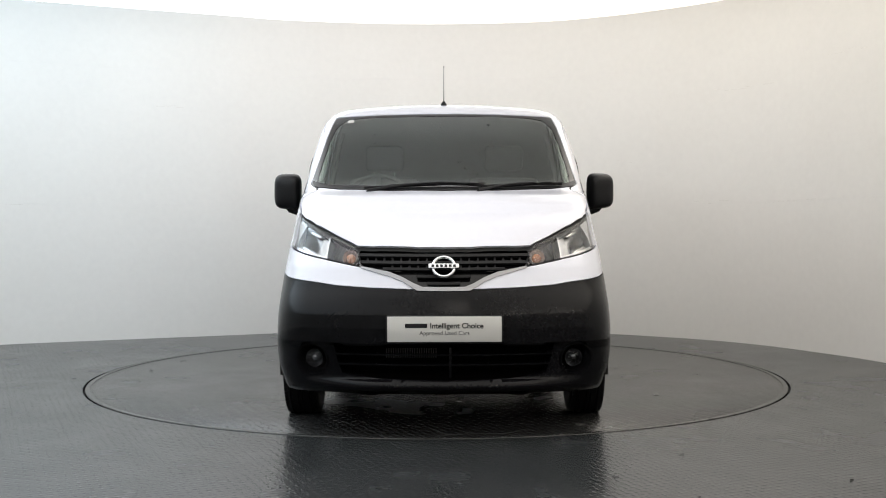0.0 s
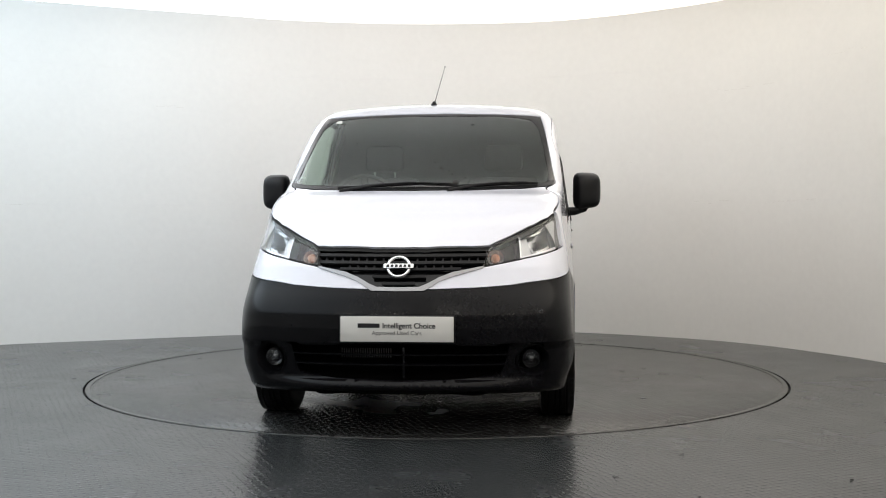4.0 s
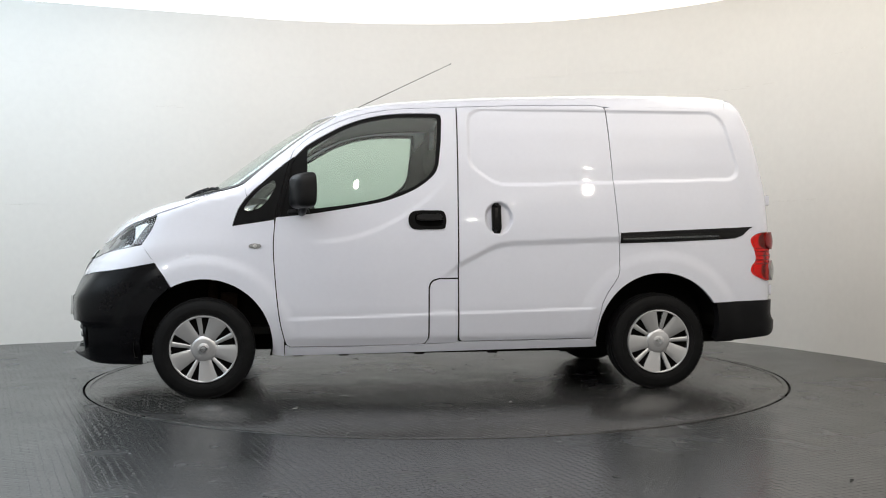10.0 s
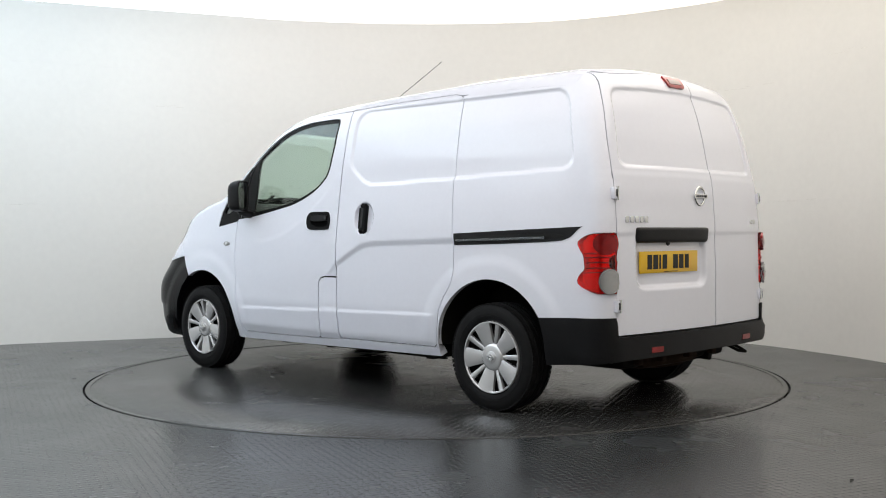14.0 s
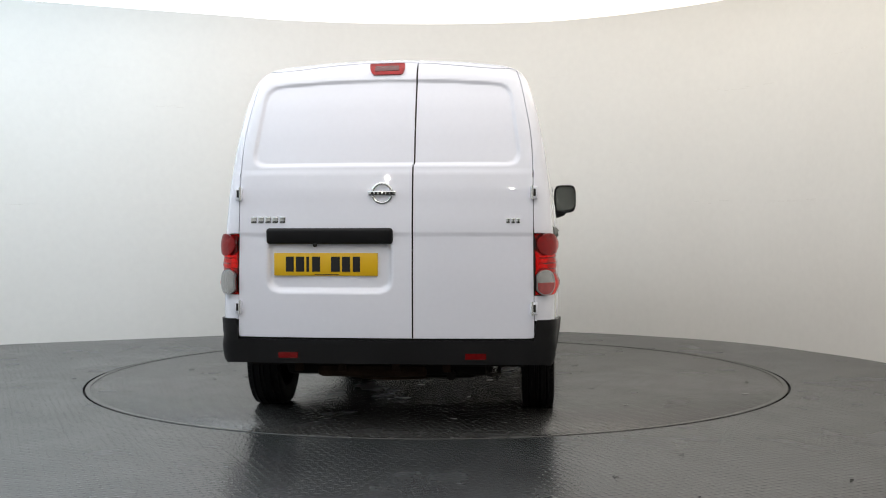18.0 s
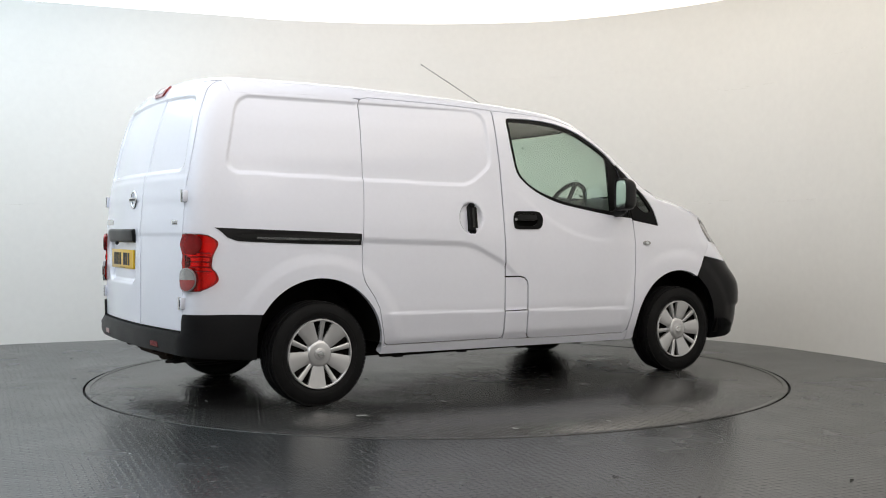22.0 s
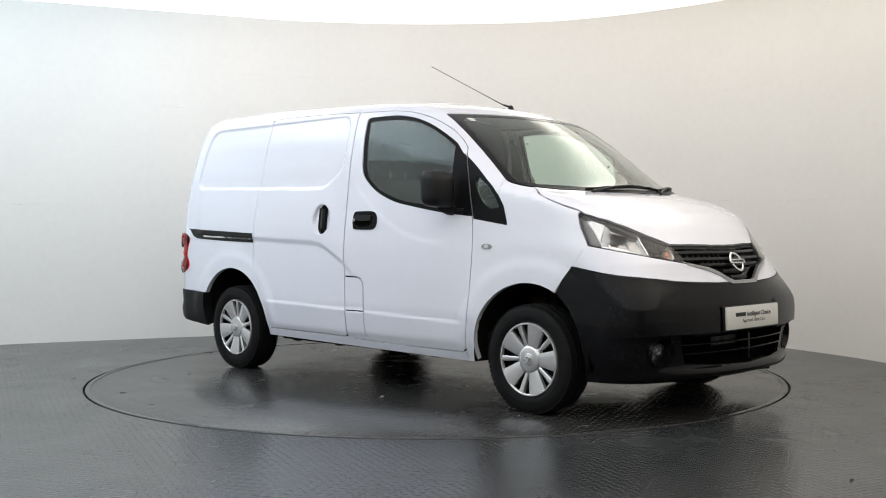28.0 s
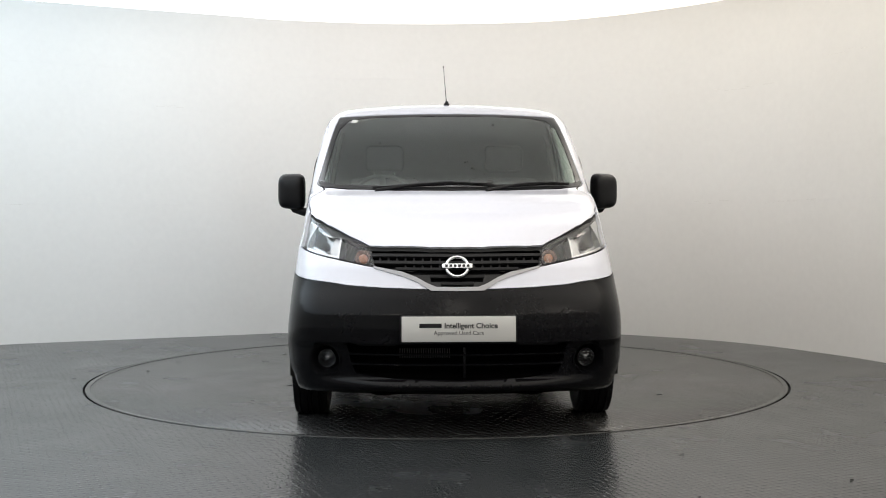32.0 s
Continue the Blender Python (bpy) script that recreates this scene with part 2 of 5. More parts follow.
def part(name, bm, mat, parent, label="", smooth=True):
    """Links a bmesh, or a ready mesh, as one mesh object under a thing or a part."""
    if isinstance(bm, bmesh.types.BMesh):
        me = bpy.data.meshes.new(name)
        if smooth:
            for f in bm.faces:
                f.smooth = True
        bm.to_mesh(me)
        bm.free()
        if smooth:
            me.set_sharp_from_angle(angle=radians(38))
    else:
        me = bm
    if mat and not me.materials:
        me.materials.append(mat)
    ob = new(name, me)
    ob.parent = parent
    return tagged(ob, label)


def box(bm, x0, x1, y0, y1, z0, z1, bevel=0.0, m=None, segments=2):
    """Adds a box, its edges rounded."""
    r = bmesh.ops.create_cube(bm, size=1, matrix=Matrix.Translation(((x0 + x1) / 2, (y0 + y1) / 2, (z0 + z1) / 2)) @ Matrix.Diagonal((x1 - x0, y1 - y0, z1 - z0, 1)))
    vs = r["verts"]
    if bevel:
        es = list({e for v in vs for e in v.link_edges})
        out = bmesh.ops.bevel(bm, geom=es, offset=bevel, segments=segments, affect="EDGES", profile=.5)
        vs = list({v for f in out["faces"] for v in f.verts} | {v for v in vs if v.is_valid})
    if m is not None:
        bmesh.ops.transform(bm, matrix=m, verts=vs)
    return vs


def lathe(bm, profile, n=48, axis="y", centre=(0, 0, 0)):
    """Turns a profile of (distance along the axis, radius) round the axis."""
    rings = []
    for a, r in profile:
        ring = []
        for i in range(n):
            c, s = math.cos(2 * math.pi * i / n), math.sin(2 * math.pi * i / n)
            p = {"y": (r * c, a, r * s), "x": (a, r * c, r * s), "z": (r * c, r * s, a)}[axis]
            ring.append(bm.verts.new(Vector(p) + Vector(centre)))
        rings.append(ring)
    for r0, r1 in zip(rings, rings[1:]):
        for i in range(n):
            q = (r0[i], r0[(i + 1) % n], r1[(i + 1) % n], r1[i])
            bm.faces.new(q if axis != "y" else q[::-1])
    return rings


def tube(bm, points, r, n=8, r1=None):
    """A round rod along points."""
    pts = [Vector(p) for p in points]
    rings = []
    for i, p in enumerate(pts):
        d = (pts[min(i + 1, len(pts) - 1)] - pts[max(i - 1, 0)]).normalized()
        up = Vector((0, 0, 1)) if abs(d.z) < .9 else Vector((1, 0, 0))
        a = d.cross(up).normalized()
        b = d.cross(a)
        rad = r if r1 is None else r + (r1 - r) * i / (len(pts) - 1)
        rings.append([bm.verts.new(p + rad * (a * math.cos(2 * math.pi * k / n) + b * math.sin(2 * math.pi * k / n))) for k in range(n)])
    for q0, q1 in zip(rings, rings[1:]):
        for k in range(n):
            bm.faces.new((q0[k], q0[(k + 1) % n], q1[(k + 1) % n], q1[k]))
    bm.faces.new(rings[0][::-1])
    bm.faces.new(rings[-1])


def curve(pts, closed=False, n=8):
    """Points of a smooth line through pts."""
    p = [np.array(q, float) for q in pts]
    out = []
    m = len(p)
    for i in range(m if closed else m - 1):
        a, b, c, d = (p[(i + k) % m] if closed else p[min(max(i + k, 0), m - 1)] for k in (-1, 0, 1, 2))
        for j in range(n):
            t = j / n
            out.append(.5 * (2 * b + (c - a) * t + (2 * a - 5 * b + 4 * c - d) * t * t + (3 * b - a - 3 * c + d) * t ** 3))
    if not closed:
        out.append(p[-1])
    return [tuple(q) for q in out]


def arc(cx, cy, r, a0, a1, n=20):
    return [(cx + r * math.cos(radians(a0 + (a1 - a0) * i / n)), cy + r * math.sin(radians(a0 + (a1 - a0) * i / n))) for i in range(n + 1)]


AXIS_X = 1.2


def land(how, uv):
    """Points on the body over the plane of one view: side (x, z), top (x, y), front or rear (y, z), round (angle * 0.9, z)."""
    u, v = np.asarray(uv, float).T
    if how == "side":
        y = solve(lambda m: (u, m, v), np.zeros_like(u), np.full_like(u, 1.2))
        p = (u, y, v)
    elif how == "top":
        z = solve(lambda m: (u, v, m), np.full_like(u, .75), np.full_like(u, 2.2))
        p = (u, v, z)
    elif how == "front":
        x = solve(lambda m: (m, u, v), np.full_like(u, 0), np.full_like(u, 2.6))
        p = (x, u, v)
    elif how == "rear":
        x = -solve(lambda m: (-m, u, v), np.full_like(u, .5), np.full_like(u, 2.6))
        p = (x, u, v)
    elif how == "hind":
        a = u / .9
        r = solve(lambda m: (-AXIS_X - m * np.cos(a), m * np.sin(a), v), np.full_like(u, .05), np.full_like(u, 1.6))
        p = (-AXIS_X - r * np.cos(a), r * np.sin(a), v)
    else:
        a = u / .9
        r = solve(lambda m: (AXIS_X + m * np.cos(a), m * np.sin(a), v), np.full_like(u, .05), np.full_like(u, 1.6))
        p = (AXIS_X + r * np.cos(a), r * np.sin(a), v)
    p = np.stack(p, 1)
    e = .0015
    n = np.stack([body(*(p + e * d).T) - body(*(p - e * d).T) for d in np.eye(3)], 1)
    return p, n / np.linalg.norm(n, axis=1)[:, None]


def flat(how, p):
    """A place on the body as a point of that view."""
    x, y, z = p
    return {"side": (x, z), "top": (x, y), "front": (y, z), "rear": (y, z), "round": (.9 * math.atan2(y, x - AXIS_X), z), "hind": (.9 * math.atan2(y, -AXIS_X - x), z)}[how]


def resample(loop, d):
    out = []
    for a, b in zip(loop, loop[1:] + loop[:1]):
        n = max(1, math.ceil(math.dist(a, b) / d))
        out += [(a[0] + (b[0] - a[0]) * i / n, a[1] + (b[1] - a[1]) * i / n) for i in range(n) if i or math.dist(a, b) > 1e-6]
    return out


def shrink(loop, d):
    """The loop moved inwards by d."""
    q = np.array(loop)
    area = np.sum(q[:, 0] * np.roll(q[:, 1], -1) - np.roll(q[:, 0], -1) * q[:, 1])
    t = np.roll(q, -1, 0) - np.roll(q, 1, 0)
    t /= np.maximum(np.linalg.norm(t, axis=1), 1e-9)[:, None]
    nrm = np.stack([-t[:, 1], t[:, 0]], 1) * (1 if area > 0 else -1)
    return [tuple(v) for v in q + d * nrm]


def inside(pts, loop):
    q = np.array(loop)
    odd = np.zeros(len(pts), bool)
    x, y = pts[:, 0], pts[:, 1]
    for a, b in zip(q, np.roll(q, -1, 0)):
        if a[1] != b[1]:
            rows = (a[1] > y) != (b[1] > y)
            odd[rows] ^= x[rows] < (b[0] - a[0]) * (y[rows] - a[1]) / (b[1] - a[1]) + a[0]
    return odd


def skin(name, how, loop, mat, parent, holes=(), gap=0.0, off=0.0, thick=.014, grid=.03, mirror=False, label="", gap_shade=False, back=False):
    """A piece of the body's skin inside a loop, with turned-in edges; gap: how far it keeps from the loop; off: how far it stands off the body."""
    d = grid * .6
    loops = [resample(shrink(resample(list(loop), d), gap) if gap else list(loop), d)]
    for h in holes:
        loops.append(resample(shrink(resample(list(h), d), -gap) if gap else list(h), d))
    q = np.array(loops[0])
    (u0, v0), (u1, v1) = q.min(0), q.max(0)
    us, vs = np.meshgrid(np.arange(u0, u1, grid), np.arange(v0, v1, grid * .87))
    us = us + (np.arange(us.shape[0]) % 2)[:, None] * grid / 2
    pts = np.stack([us.ravel(), vs.ravel()], 1)
    ok = inside(pts, loops[0])
    for h in loops[1:]:
        ok &= ~inside(pts, h)
    pts = pts[ok]
    for lp in loops:
        far = np.ones(len(pts), bool)
        lq = np.array(lp)
        for k in range(0, len(pts), 2000):
            far[k:k + 2000] = ((pts[k:k + 2000, None] - lq[None]) ** 2).sum(2).min(1) > (grid * .4) ** 2
        pts = pts[far]
    verts, edges = [], []
    for lp in loops:
        k = len(verts)
        verts += lp
        edges += [(k + i, k + (i + 1) % len(lp)) for i in range(len(lp))]
    nb = len(verts)
    verts += [tuple(v) for v in pts]
    co, _, faces, *_ = delaunay_2d_cdt([Vector(v) for v in verts], edges, [], 1, 1e-6)
    co = np.array([tuple(v) for v in co])
    tri = np.array([tuple(f) for f in faces])
    mid = co[tri].mean(1)
    keep = inside(mid, loops[0])
    for h in loops[1:]:
        keep &= ~inside(mid, h)
    tri = tri[keep]
    p, n = land(how, co)
    # faces look outwards
    face_n = np.cross(p[tri[:, 1]] - p[tri[:, 0]], p[tri[:, 2]] - p[tri[:, 0]])
    away = (face_n * n[tri[:, 0]]).sum(1) <= 0
    tri[away] = tri[away][:, ::-1]
    tri = [tuple(int(i) for i in f) for f in tri]
    stand = off(co) if callable(off) else off
    p = p + n * (stand[:, None] if callable(off) else stand)
    count = {}
    for f in tri:
        for a, b in zip(f, f[1:] + f[:1]):
            count[(a, b)] = 1
    rim = [e for e in count if (e[1], e[0]) not in count]
    P, N, F = list(p), list(n), list(tri)
    if thick:
        ra, rb = np.array(rim).T
        out = np.cross(p[rb] - p[ra], n[ra])
        out = out / np.maximum(np.linalg.norm(out, axis=1), 1e-9)[:, None]
        for a, b, o in zip(ra, rb, out):
            k = len(P)
            P += [p[a], p[b], p[b] - n[b] * thick, p[a] - n[a] * thick]
            N += [o] * 4
            F.append((k + 1, k, k + 3, k + 2))
    if back:
        k = len(P)
        P += list(p - n * thick)
        N += list(-n)
        F += [tuple(k + i for i in f[::-1]) for f in tri]
    P, N = np.array(P), np.array(N)
    if mirror:
        P[:, 1] *= -1
        N[:, 1] *= -1
        F = [f[::-1] for f in F]
    me = bpy.data.meshes.new(name)
    me.from_pydata([tuple(v) for v in P], [], F)
    me.polygons.foreach_set("use_smooth", [True] * len(me.polygons))
    me.normals_split_custom_set_from_vertices([tuple(v) for v in N])
    ob = part(name, me, mat, parent, label)
    if gap_shade:
        ribbon(how, loops[0], parent if parent.type == "EMPTY" else ob, mirror)
    return ob


def ribbon(how, loop, parent, mirror=False, width=.014, depth=.013, mat=None):
    """A black strip set behind a gap to stand in for its shade."""
    lp = resample(loop, .03)
    a, na = land(how, shrink(lp, width))
    b, nb = land(how, shrink(lp, -width))
    P = np.concatenate([a - na * depth, b - nb * depth])
    if mirror:
        P[:, 1] *= -1
    n = len(lp)
    me = bpy.data.meshes.new("gap_shade")
    me.from_pydata([tuple(v) for v in P], [], [(i, (i + 1) % n, n + (i + 1) % n, n + i) for i in range(n)])
    return part("gap_shade", me, mat or MATT_BLACK, parent)


def text_mesh(name, words, size, mat, parent, m, depth=.001, bold=0.0, align="CENTER"):
    """Raised letters in the built-in font."""
    cu = bpy.data.curves.new(name, "FONT")
    cu.body, cu.size, cu.extrude, cu.offset = words, size, depth, bold
    cu.align_x, cu.align_y = align, "CENTER"
    ob = bpy.data.objects.new(name, cu)
    me = bpy.data.meshes.new_from_object(ob)
    bpy.data.objects.remove(ob)
    me.transform(m)
    return part(name, me, mat, parent)

# ---- the studio ----
RING = 2.275
WALL_LINE = curve([(-1.2, -9.3), (-3.6, -8.6), (-4.9, -6.6), (-5.4, -4.0), (-5.45, -1.4), (-5.0, .55), (-4.45, 1.45), (-3.74, 1.93), (-2.89, 2.31), (-1.96, 2.69), (-1.45, 2.90), (-.6, 3.08), (.3, 3.10), (1.1, 2.97), (1.62, 2.73), (1.94, 2.52), (2.38, 2.17), (2.74, 1.73), (3.02, 1.18), (3.27, .53), (3.5, -.6), (3.62, -2.4), (3.6, -4.4), (3.3, -6.6), (2.4, -8.4), (1.2, -9.3)], n=14)
TOP = 2.955


def build_floor():
    bm = bmesh.new()
    outer = [bm.verts.new((x, y, 0)) for x, y in WALL_LINE[::4]] + [bm.verts.new((WALL_LINE[-1][0], WALL_LINE[-1][1], 0))]
    n = 160
    hole = [bm.verts.new((RING * math.cos(2 * math.pi * i / n), RING * math.sin(2 * math.pi * i / n), 0)) for i in range(n)]
    low = [bm.verts.new((v.co.x, v.co.y, -.03)) for v in hole]
    for loop in (outer, hole):
        for i in range(len(loop)):
            bm.edges.new((loop[i], loop[(i + 1) % len(loop)]))
    bmesh.ops.triangle_fill(bm, edges=list(bm.edges), use_beauty=True, normal=(0, 0, 1))
    for f in list(bm.faces):
        c = f.calc_center_median()
        if math.hypot(c.x, c.y) < RING * .97:
            bm.faces.remove(f)
    for i in range(n):
        bm.faces.new((hole[i], low[i], low[(i + 1) % n], hole[(i + 1) % n]))
    bmesh.ops.recalc_face_normals(bm, faces=[f for f in bm.faces])
    for f in bm.faces:
        if abs(f.normal.z) > .5 and f.normal.z < 0:
            f.normal_flip()
    ob = tagged(part("floor", bm, FLOOR, None, smooth=False), "grey painted tread plate floor with dull scuffs", "floor", kind="structure")
    bm = bmesh.new()
    bmesh.ops.create_circle(bm, cap_ends=True, segments=96, radius=RING + .05, matrix=Matrix.Translation((0, 0, -.03)))
    tagged(part("turntable_pit", bm, GROOVE, None, smooth=False), "black gap round the turntable", "pit", kind="structure")
    return ob


def flake(rnd, size, at):
    """A small curled scrap lying on the floor."""
    bm = bmesh.new()
    n = 7
    a0, stretch = rnd.uniform(0, 6.28), rnd.uniform(1.2, 3)
    vs = []
    for i in range(n):
        a = 2 * math.pi * i / n
        r = size * rnd.uniform(.6, 1)
        p = Matrix.Rotation(a0, 3, "Z") @ Vector((stretch * r * math.cos(a) * .6, r * math.sin(a) * .5, 0))
        vs.append(bm.verts.new((at[0] + p.x, at[1] + p.y, .0015 + .004 * rnd.random())))
    c = bm.verts.new((at[0], at[1], .0012))
    for i in range(n):
        bm.faces.new((vs[i], vs[(i + 1) % n], c))
    return bm


def build_turntable():
    """The disc that turns, with a thin gap round it."""
    top = tagged(new("turntable"), "round grey tread plate turntable set flush in the floor", "turntable")
    bm = bmesh.new()
    r = RING - .015
    rings = lathe(bm, [(-.025, r), (-.0015, r), (0, r - .002), (0, 1.2)], 160, "z")
    c = bm.verts.new((0, 0, 0))
    last = rings[-1]
    for i in range(len(last)):
        bm.faces.new((last[i], last[(i + 1) % len(last)], c))
    bmesh.ops.recalc_face_normals(bm, faces=list(bm.faces))
    part("disc", bm, DISC, top)
    bm = bmesh.new()
    lathe(bm, [(.0003, r - .030), (.0022, r - .029), (.0022, r - .003), (-.001, r - .0005)], 160, "z")
    bmesh.ops.recalc_face_normals(bm, faces=list(bm.faces))
    part("edge_ring", bm, DISC, top, "grey steel edge of the disc")
    rnd = random.Random(5)
    for k in range(16):
        a, d = rnd.uniform(0, 6.28), rnd.uniform(.5, 2.1)
        part("flake", flake(rnd, .012 + .02 * rnd.random(), (d * math.cos(a), d * math.sin(a))), FLAKE, top)
    return top


def wall_strip(lo, hi, z0, z1, thick):
    """A curved board of the wall between two distances along its line."""
    bm = bmesh.new()
    p = np.array(WALL_LINE)
    s = np.concatenate([[0], np.cumsum(np.linalg.norm(np.diff(p, axis=0), axis=1))])
    at = np.concatenate([[lo], s[(s > lo) & (s < hi)], [hi]])
    x, y = np.interp(at, s, p[:, 0]), np.interp(at, s, p[:, 1])
    rows = []
    for i in range(len(at)):
        a, b = max(i - 1, 0), min(i + 1, len(at) - 1)
        t = np.array([x[b] - x[a], y[b] - y[a]])
        t /= np.linalg.norm(t)
        o = np.array([-t[1], t[0]]) * thick
        rows.append([bm.verts.new(v) for v in ((x[i], y[i], z0), (x[i], y[i], z1), (x[i] + o[0], y[i] + o[1], z1), (x[i] + o[0], y[i] + o[1], z0))])
    for r0, r1 in zip(rows, rows[1:]):
        for k in range(4):
            bm.faces.new((r0[k], r1[k], r1[(k + 1) % 4], r0[(k + 1) % 4]))
    bm.faces.new(rows[0])
    bm.faces.new(rows[-1][::-1])
    bmesh.ops.recalc_face_normals(bm, faces=list(bm.faces))
    return bm, s


def build_wall():
    s = np.concatenate([[0], np.cumsum(np.linalg.norm(np.diff(np.array(WALL_LINE), axis=0), axis=1))])
    total = s[-1]
    bm, _ = wall_strip(.001, total - .001, -.02, TOP - .03, .10)
    bmesh.ops.translate(bm, verts=list(bm.verts), vec=(0, 0, 0))
    back = tagged(part("wall_round", bm, WALL_BACK, None, smooth=False), "curved white studio wall of large flush boards", "wall", kind="structure")
    p = np.array(WALL_LINE)
    # where the board joints fall along the line
    def along(x, y):
        return s[np.argmin((p[:, 0] - x) ** 2 + (p[:, 1] - y) ** 2)]
    marks = (along(-1.93, 2.70), along(-2.62, 2.43), along(-1.2, 2.97))
    for (z0, z1), mark in zip(((0, 1.2095), (1.2100, 2.4295), (2.4300, TOP)), marks):
        first = mark % 2.44
        cuts = [0] + [first + 2.44 * k for k in range(40) if first + 2.44 * k < total] + [total]
        for a, b in zip(cuts, cuts[1:]):
            if b - a < .1:
                continue
            bm, _ = wall_strip(a + .0001, b - .0001, z0, z1, .018)
            # the boards stand in front of their backing
            for v in bm.verts:
                c = Vector((v.co.x, v.co.y, 0))
                i = int(np.argmin((p[:, 0] - c.x) ** 2 + (p[:, 1] - c.y) ** 2))
                t = p[min(i + 1, len(p) - 1)] - p[max(i - 1, 0)]
                t = t / np.linalg.norm(t)
                v.co += Vector((t[1], -t[0], 0)) * .020
            bm.normal_update()
            part("wall_panel", bm, WALL, back)
    # rubbed marks along the boards
    rnd = random.Random(11)
    for at, z, n, length in (((2.62, 1.88), 2.18, 5, .16), ((2.9, 1.45), 1.203, 6, .14), ((2.45, 2.1), 1.214, 4, .10), ((1.8, 2.63), 1.60, 2, .08), ((-3.6, 1.98), 1.209, 3, .14), ((-2.4, 2.52), 2.10, 3, .12), ((3.15, .9), 2.33, 4, .12)):
        for k in range(n):
            a = along(*at) + .12 * (k - n / 2) + rnd.uniform(-.04, .04)
            h, zz = rnd.uniform(.0012, .004), z + rnd.uniform(-.012, .012)
            bm, _ = wall_strip(a, a + length * rnd.uniform(.4, 1.2), zz - h, zz + h, .001)
            for v in bm.verts:
                i = int(np.argmin((p[:, 0] - v.co.x) ** 2 + (p[:, 1] - v.co.y) ** 2))
                t = p[min(i + 1, len(p) - 1)] - p[max(i - 1, 0)]
                t = t / np.linalg.norm(t)
                v.co += Vector((t[1], -t[0], 0)) * .0215
            part("scuff", bm, SCUFF, back, smooth=False)
    return back


def build_ceiling():
    """A glowing stretched ceiling with a weaker edge along the wall."""
    pts = [(x * 1.03, (y + 2) * 1.03 - 2) for x, y in WALL_LINE[::4]]
    inner = [(x * .87, (y + 2) * .87 - 2) for x, y in WALL_LINE[::4]]
    z = TOP + .012
    bm = bmesh.new()
    bm.faces.new([bm.verts.new((x, y, z)) for x, y in inner])
    bmesh.ops.triangulate(bm, faces=list(bm.faces))
    for f in bm.faces:
        f.normal_update()
        if f.normal.z > 0:
            f.normal_flip()
    tagged(part("ceiling", bm, luminous_ceiling("ceiling_glow", CEILING_GLOW), None, smooth=False), "glowing white stretched ceiling", "ceiling", kind="structure")
    bm = bmesh.new()
    a, b = [bm.verts.new((x, y, z)) for x, y in pts], [bm.verts.new((x, y, z)) for x, y in inner]
    for i in range(len(pts) - 1):
        f = bm.faces.new((a[i], a[i + 1], b[i + 1], b[i]))
        f.normal_update()
        if f.normal.z > 0:
            f.normal_flip()
    tagged(part("ceiling_edge", bm, luminous_ceiling("ceiling_edge_glow", CEILING_GLOW * .45), None, smooth=False), "weaker outer edge of the glowing ceiling", "ceiling", kind="structure")
    # Unseen cover over the glowing ceiling, added to close the room.
    bm = bmesh.new()
    bm.faces.new([bm.verts.new((x * 1.05, (y + 2) * 1.05 - 2, TOP + .10)) for x, y in WALL_LINE[::4]])
    tagged(part("unseen_ceiling_cover", bm, UNSEEN_GREY, None, smooth=False), "unseen grey cover added above the ceiling", "ceiling", kind="structure")
    for x, y in ((1.9, -7.4), (.9, -8.2), (-1.5, -6.9), (-.6, -8.7), (2.3, -6.2), (-2.7, -6.0), (.3, -6.1), (-2.2, -7.9), (2.7, -4.8)):
        lamp = tagged(new("spotlight"), "small black ceiling spotlight with a bright warm lens", "spotlight", "ceiling spotlights")
        lamp.location = (x, y, TOP - .02)
        bm = bmesh.new()
        lathe(bm, [(.03, .02), (0, .02), (-.02, .055), (-.16, .06), (-.165, .056), (-.155, .054)], 24, "z")
        bmesh.ops.rotate(bm, verts=list(bm.verts), matrix=Matrix.Rotation(radians(48), 3, "X"))
        part("spotlight_body", bm, TRIM, lamp)
        bm = bmesh.new()
        bmesh.ops.create_circle(bm, cap_ends=True, segments=24, radius=.053, matrix=Matrix.Rotation(radians(48), 4, "X") @ Matrix.Translation((0, 0, -.157)))
        bmesh.ops.reverse_faces(bm, faces=list(bm.faces))
        part("spotlight_lens", bm, LAMP_GLOW, lamp, smooth=False)
    # Unseen backing behind the camera; its grey is tuned for the van's reflections.
    bm = bmesh.new()
    box(bm, -4.5, 4.5, -9.9, -9.7, -.02, TOP + .2)
    tagged(part("unseen_wall", bm, UNSEEN_GREY, None, smooth=False), "unseen grey wall added behind the camera", "wall", kind="structure")


build_floor()
for k, (x, y, size) in enumerate(((.70, -3.03, .015), (1.60, -3.10, .014), (1.05, -2.62, .012), (1.9, -2.2, .010), (.95, -3.35, .014))):
    tagged(part("debris", flake(random.Random(k), size, (x, y)), MATT_BLACK, None), "small dark scrap of dirt on the floor", "debris", "scraps on the floor")
TURNTABLE = build_turntable()
build_wall()
build_ceiling()

# ---- the van: x ahead, y to its left, z up ----
VAN = tagged(new("van"), "white panel van with black plastic bumpers on the turntable", "van")
ARCH_FRONT, ARCH_REAR = (1.36, .30, .39), (-1.37, .31, .398)

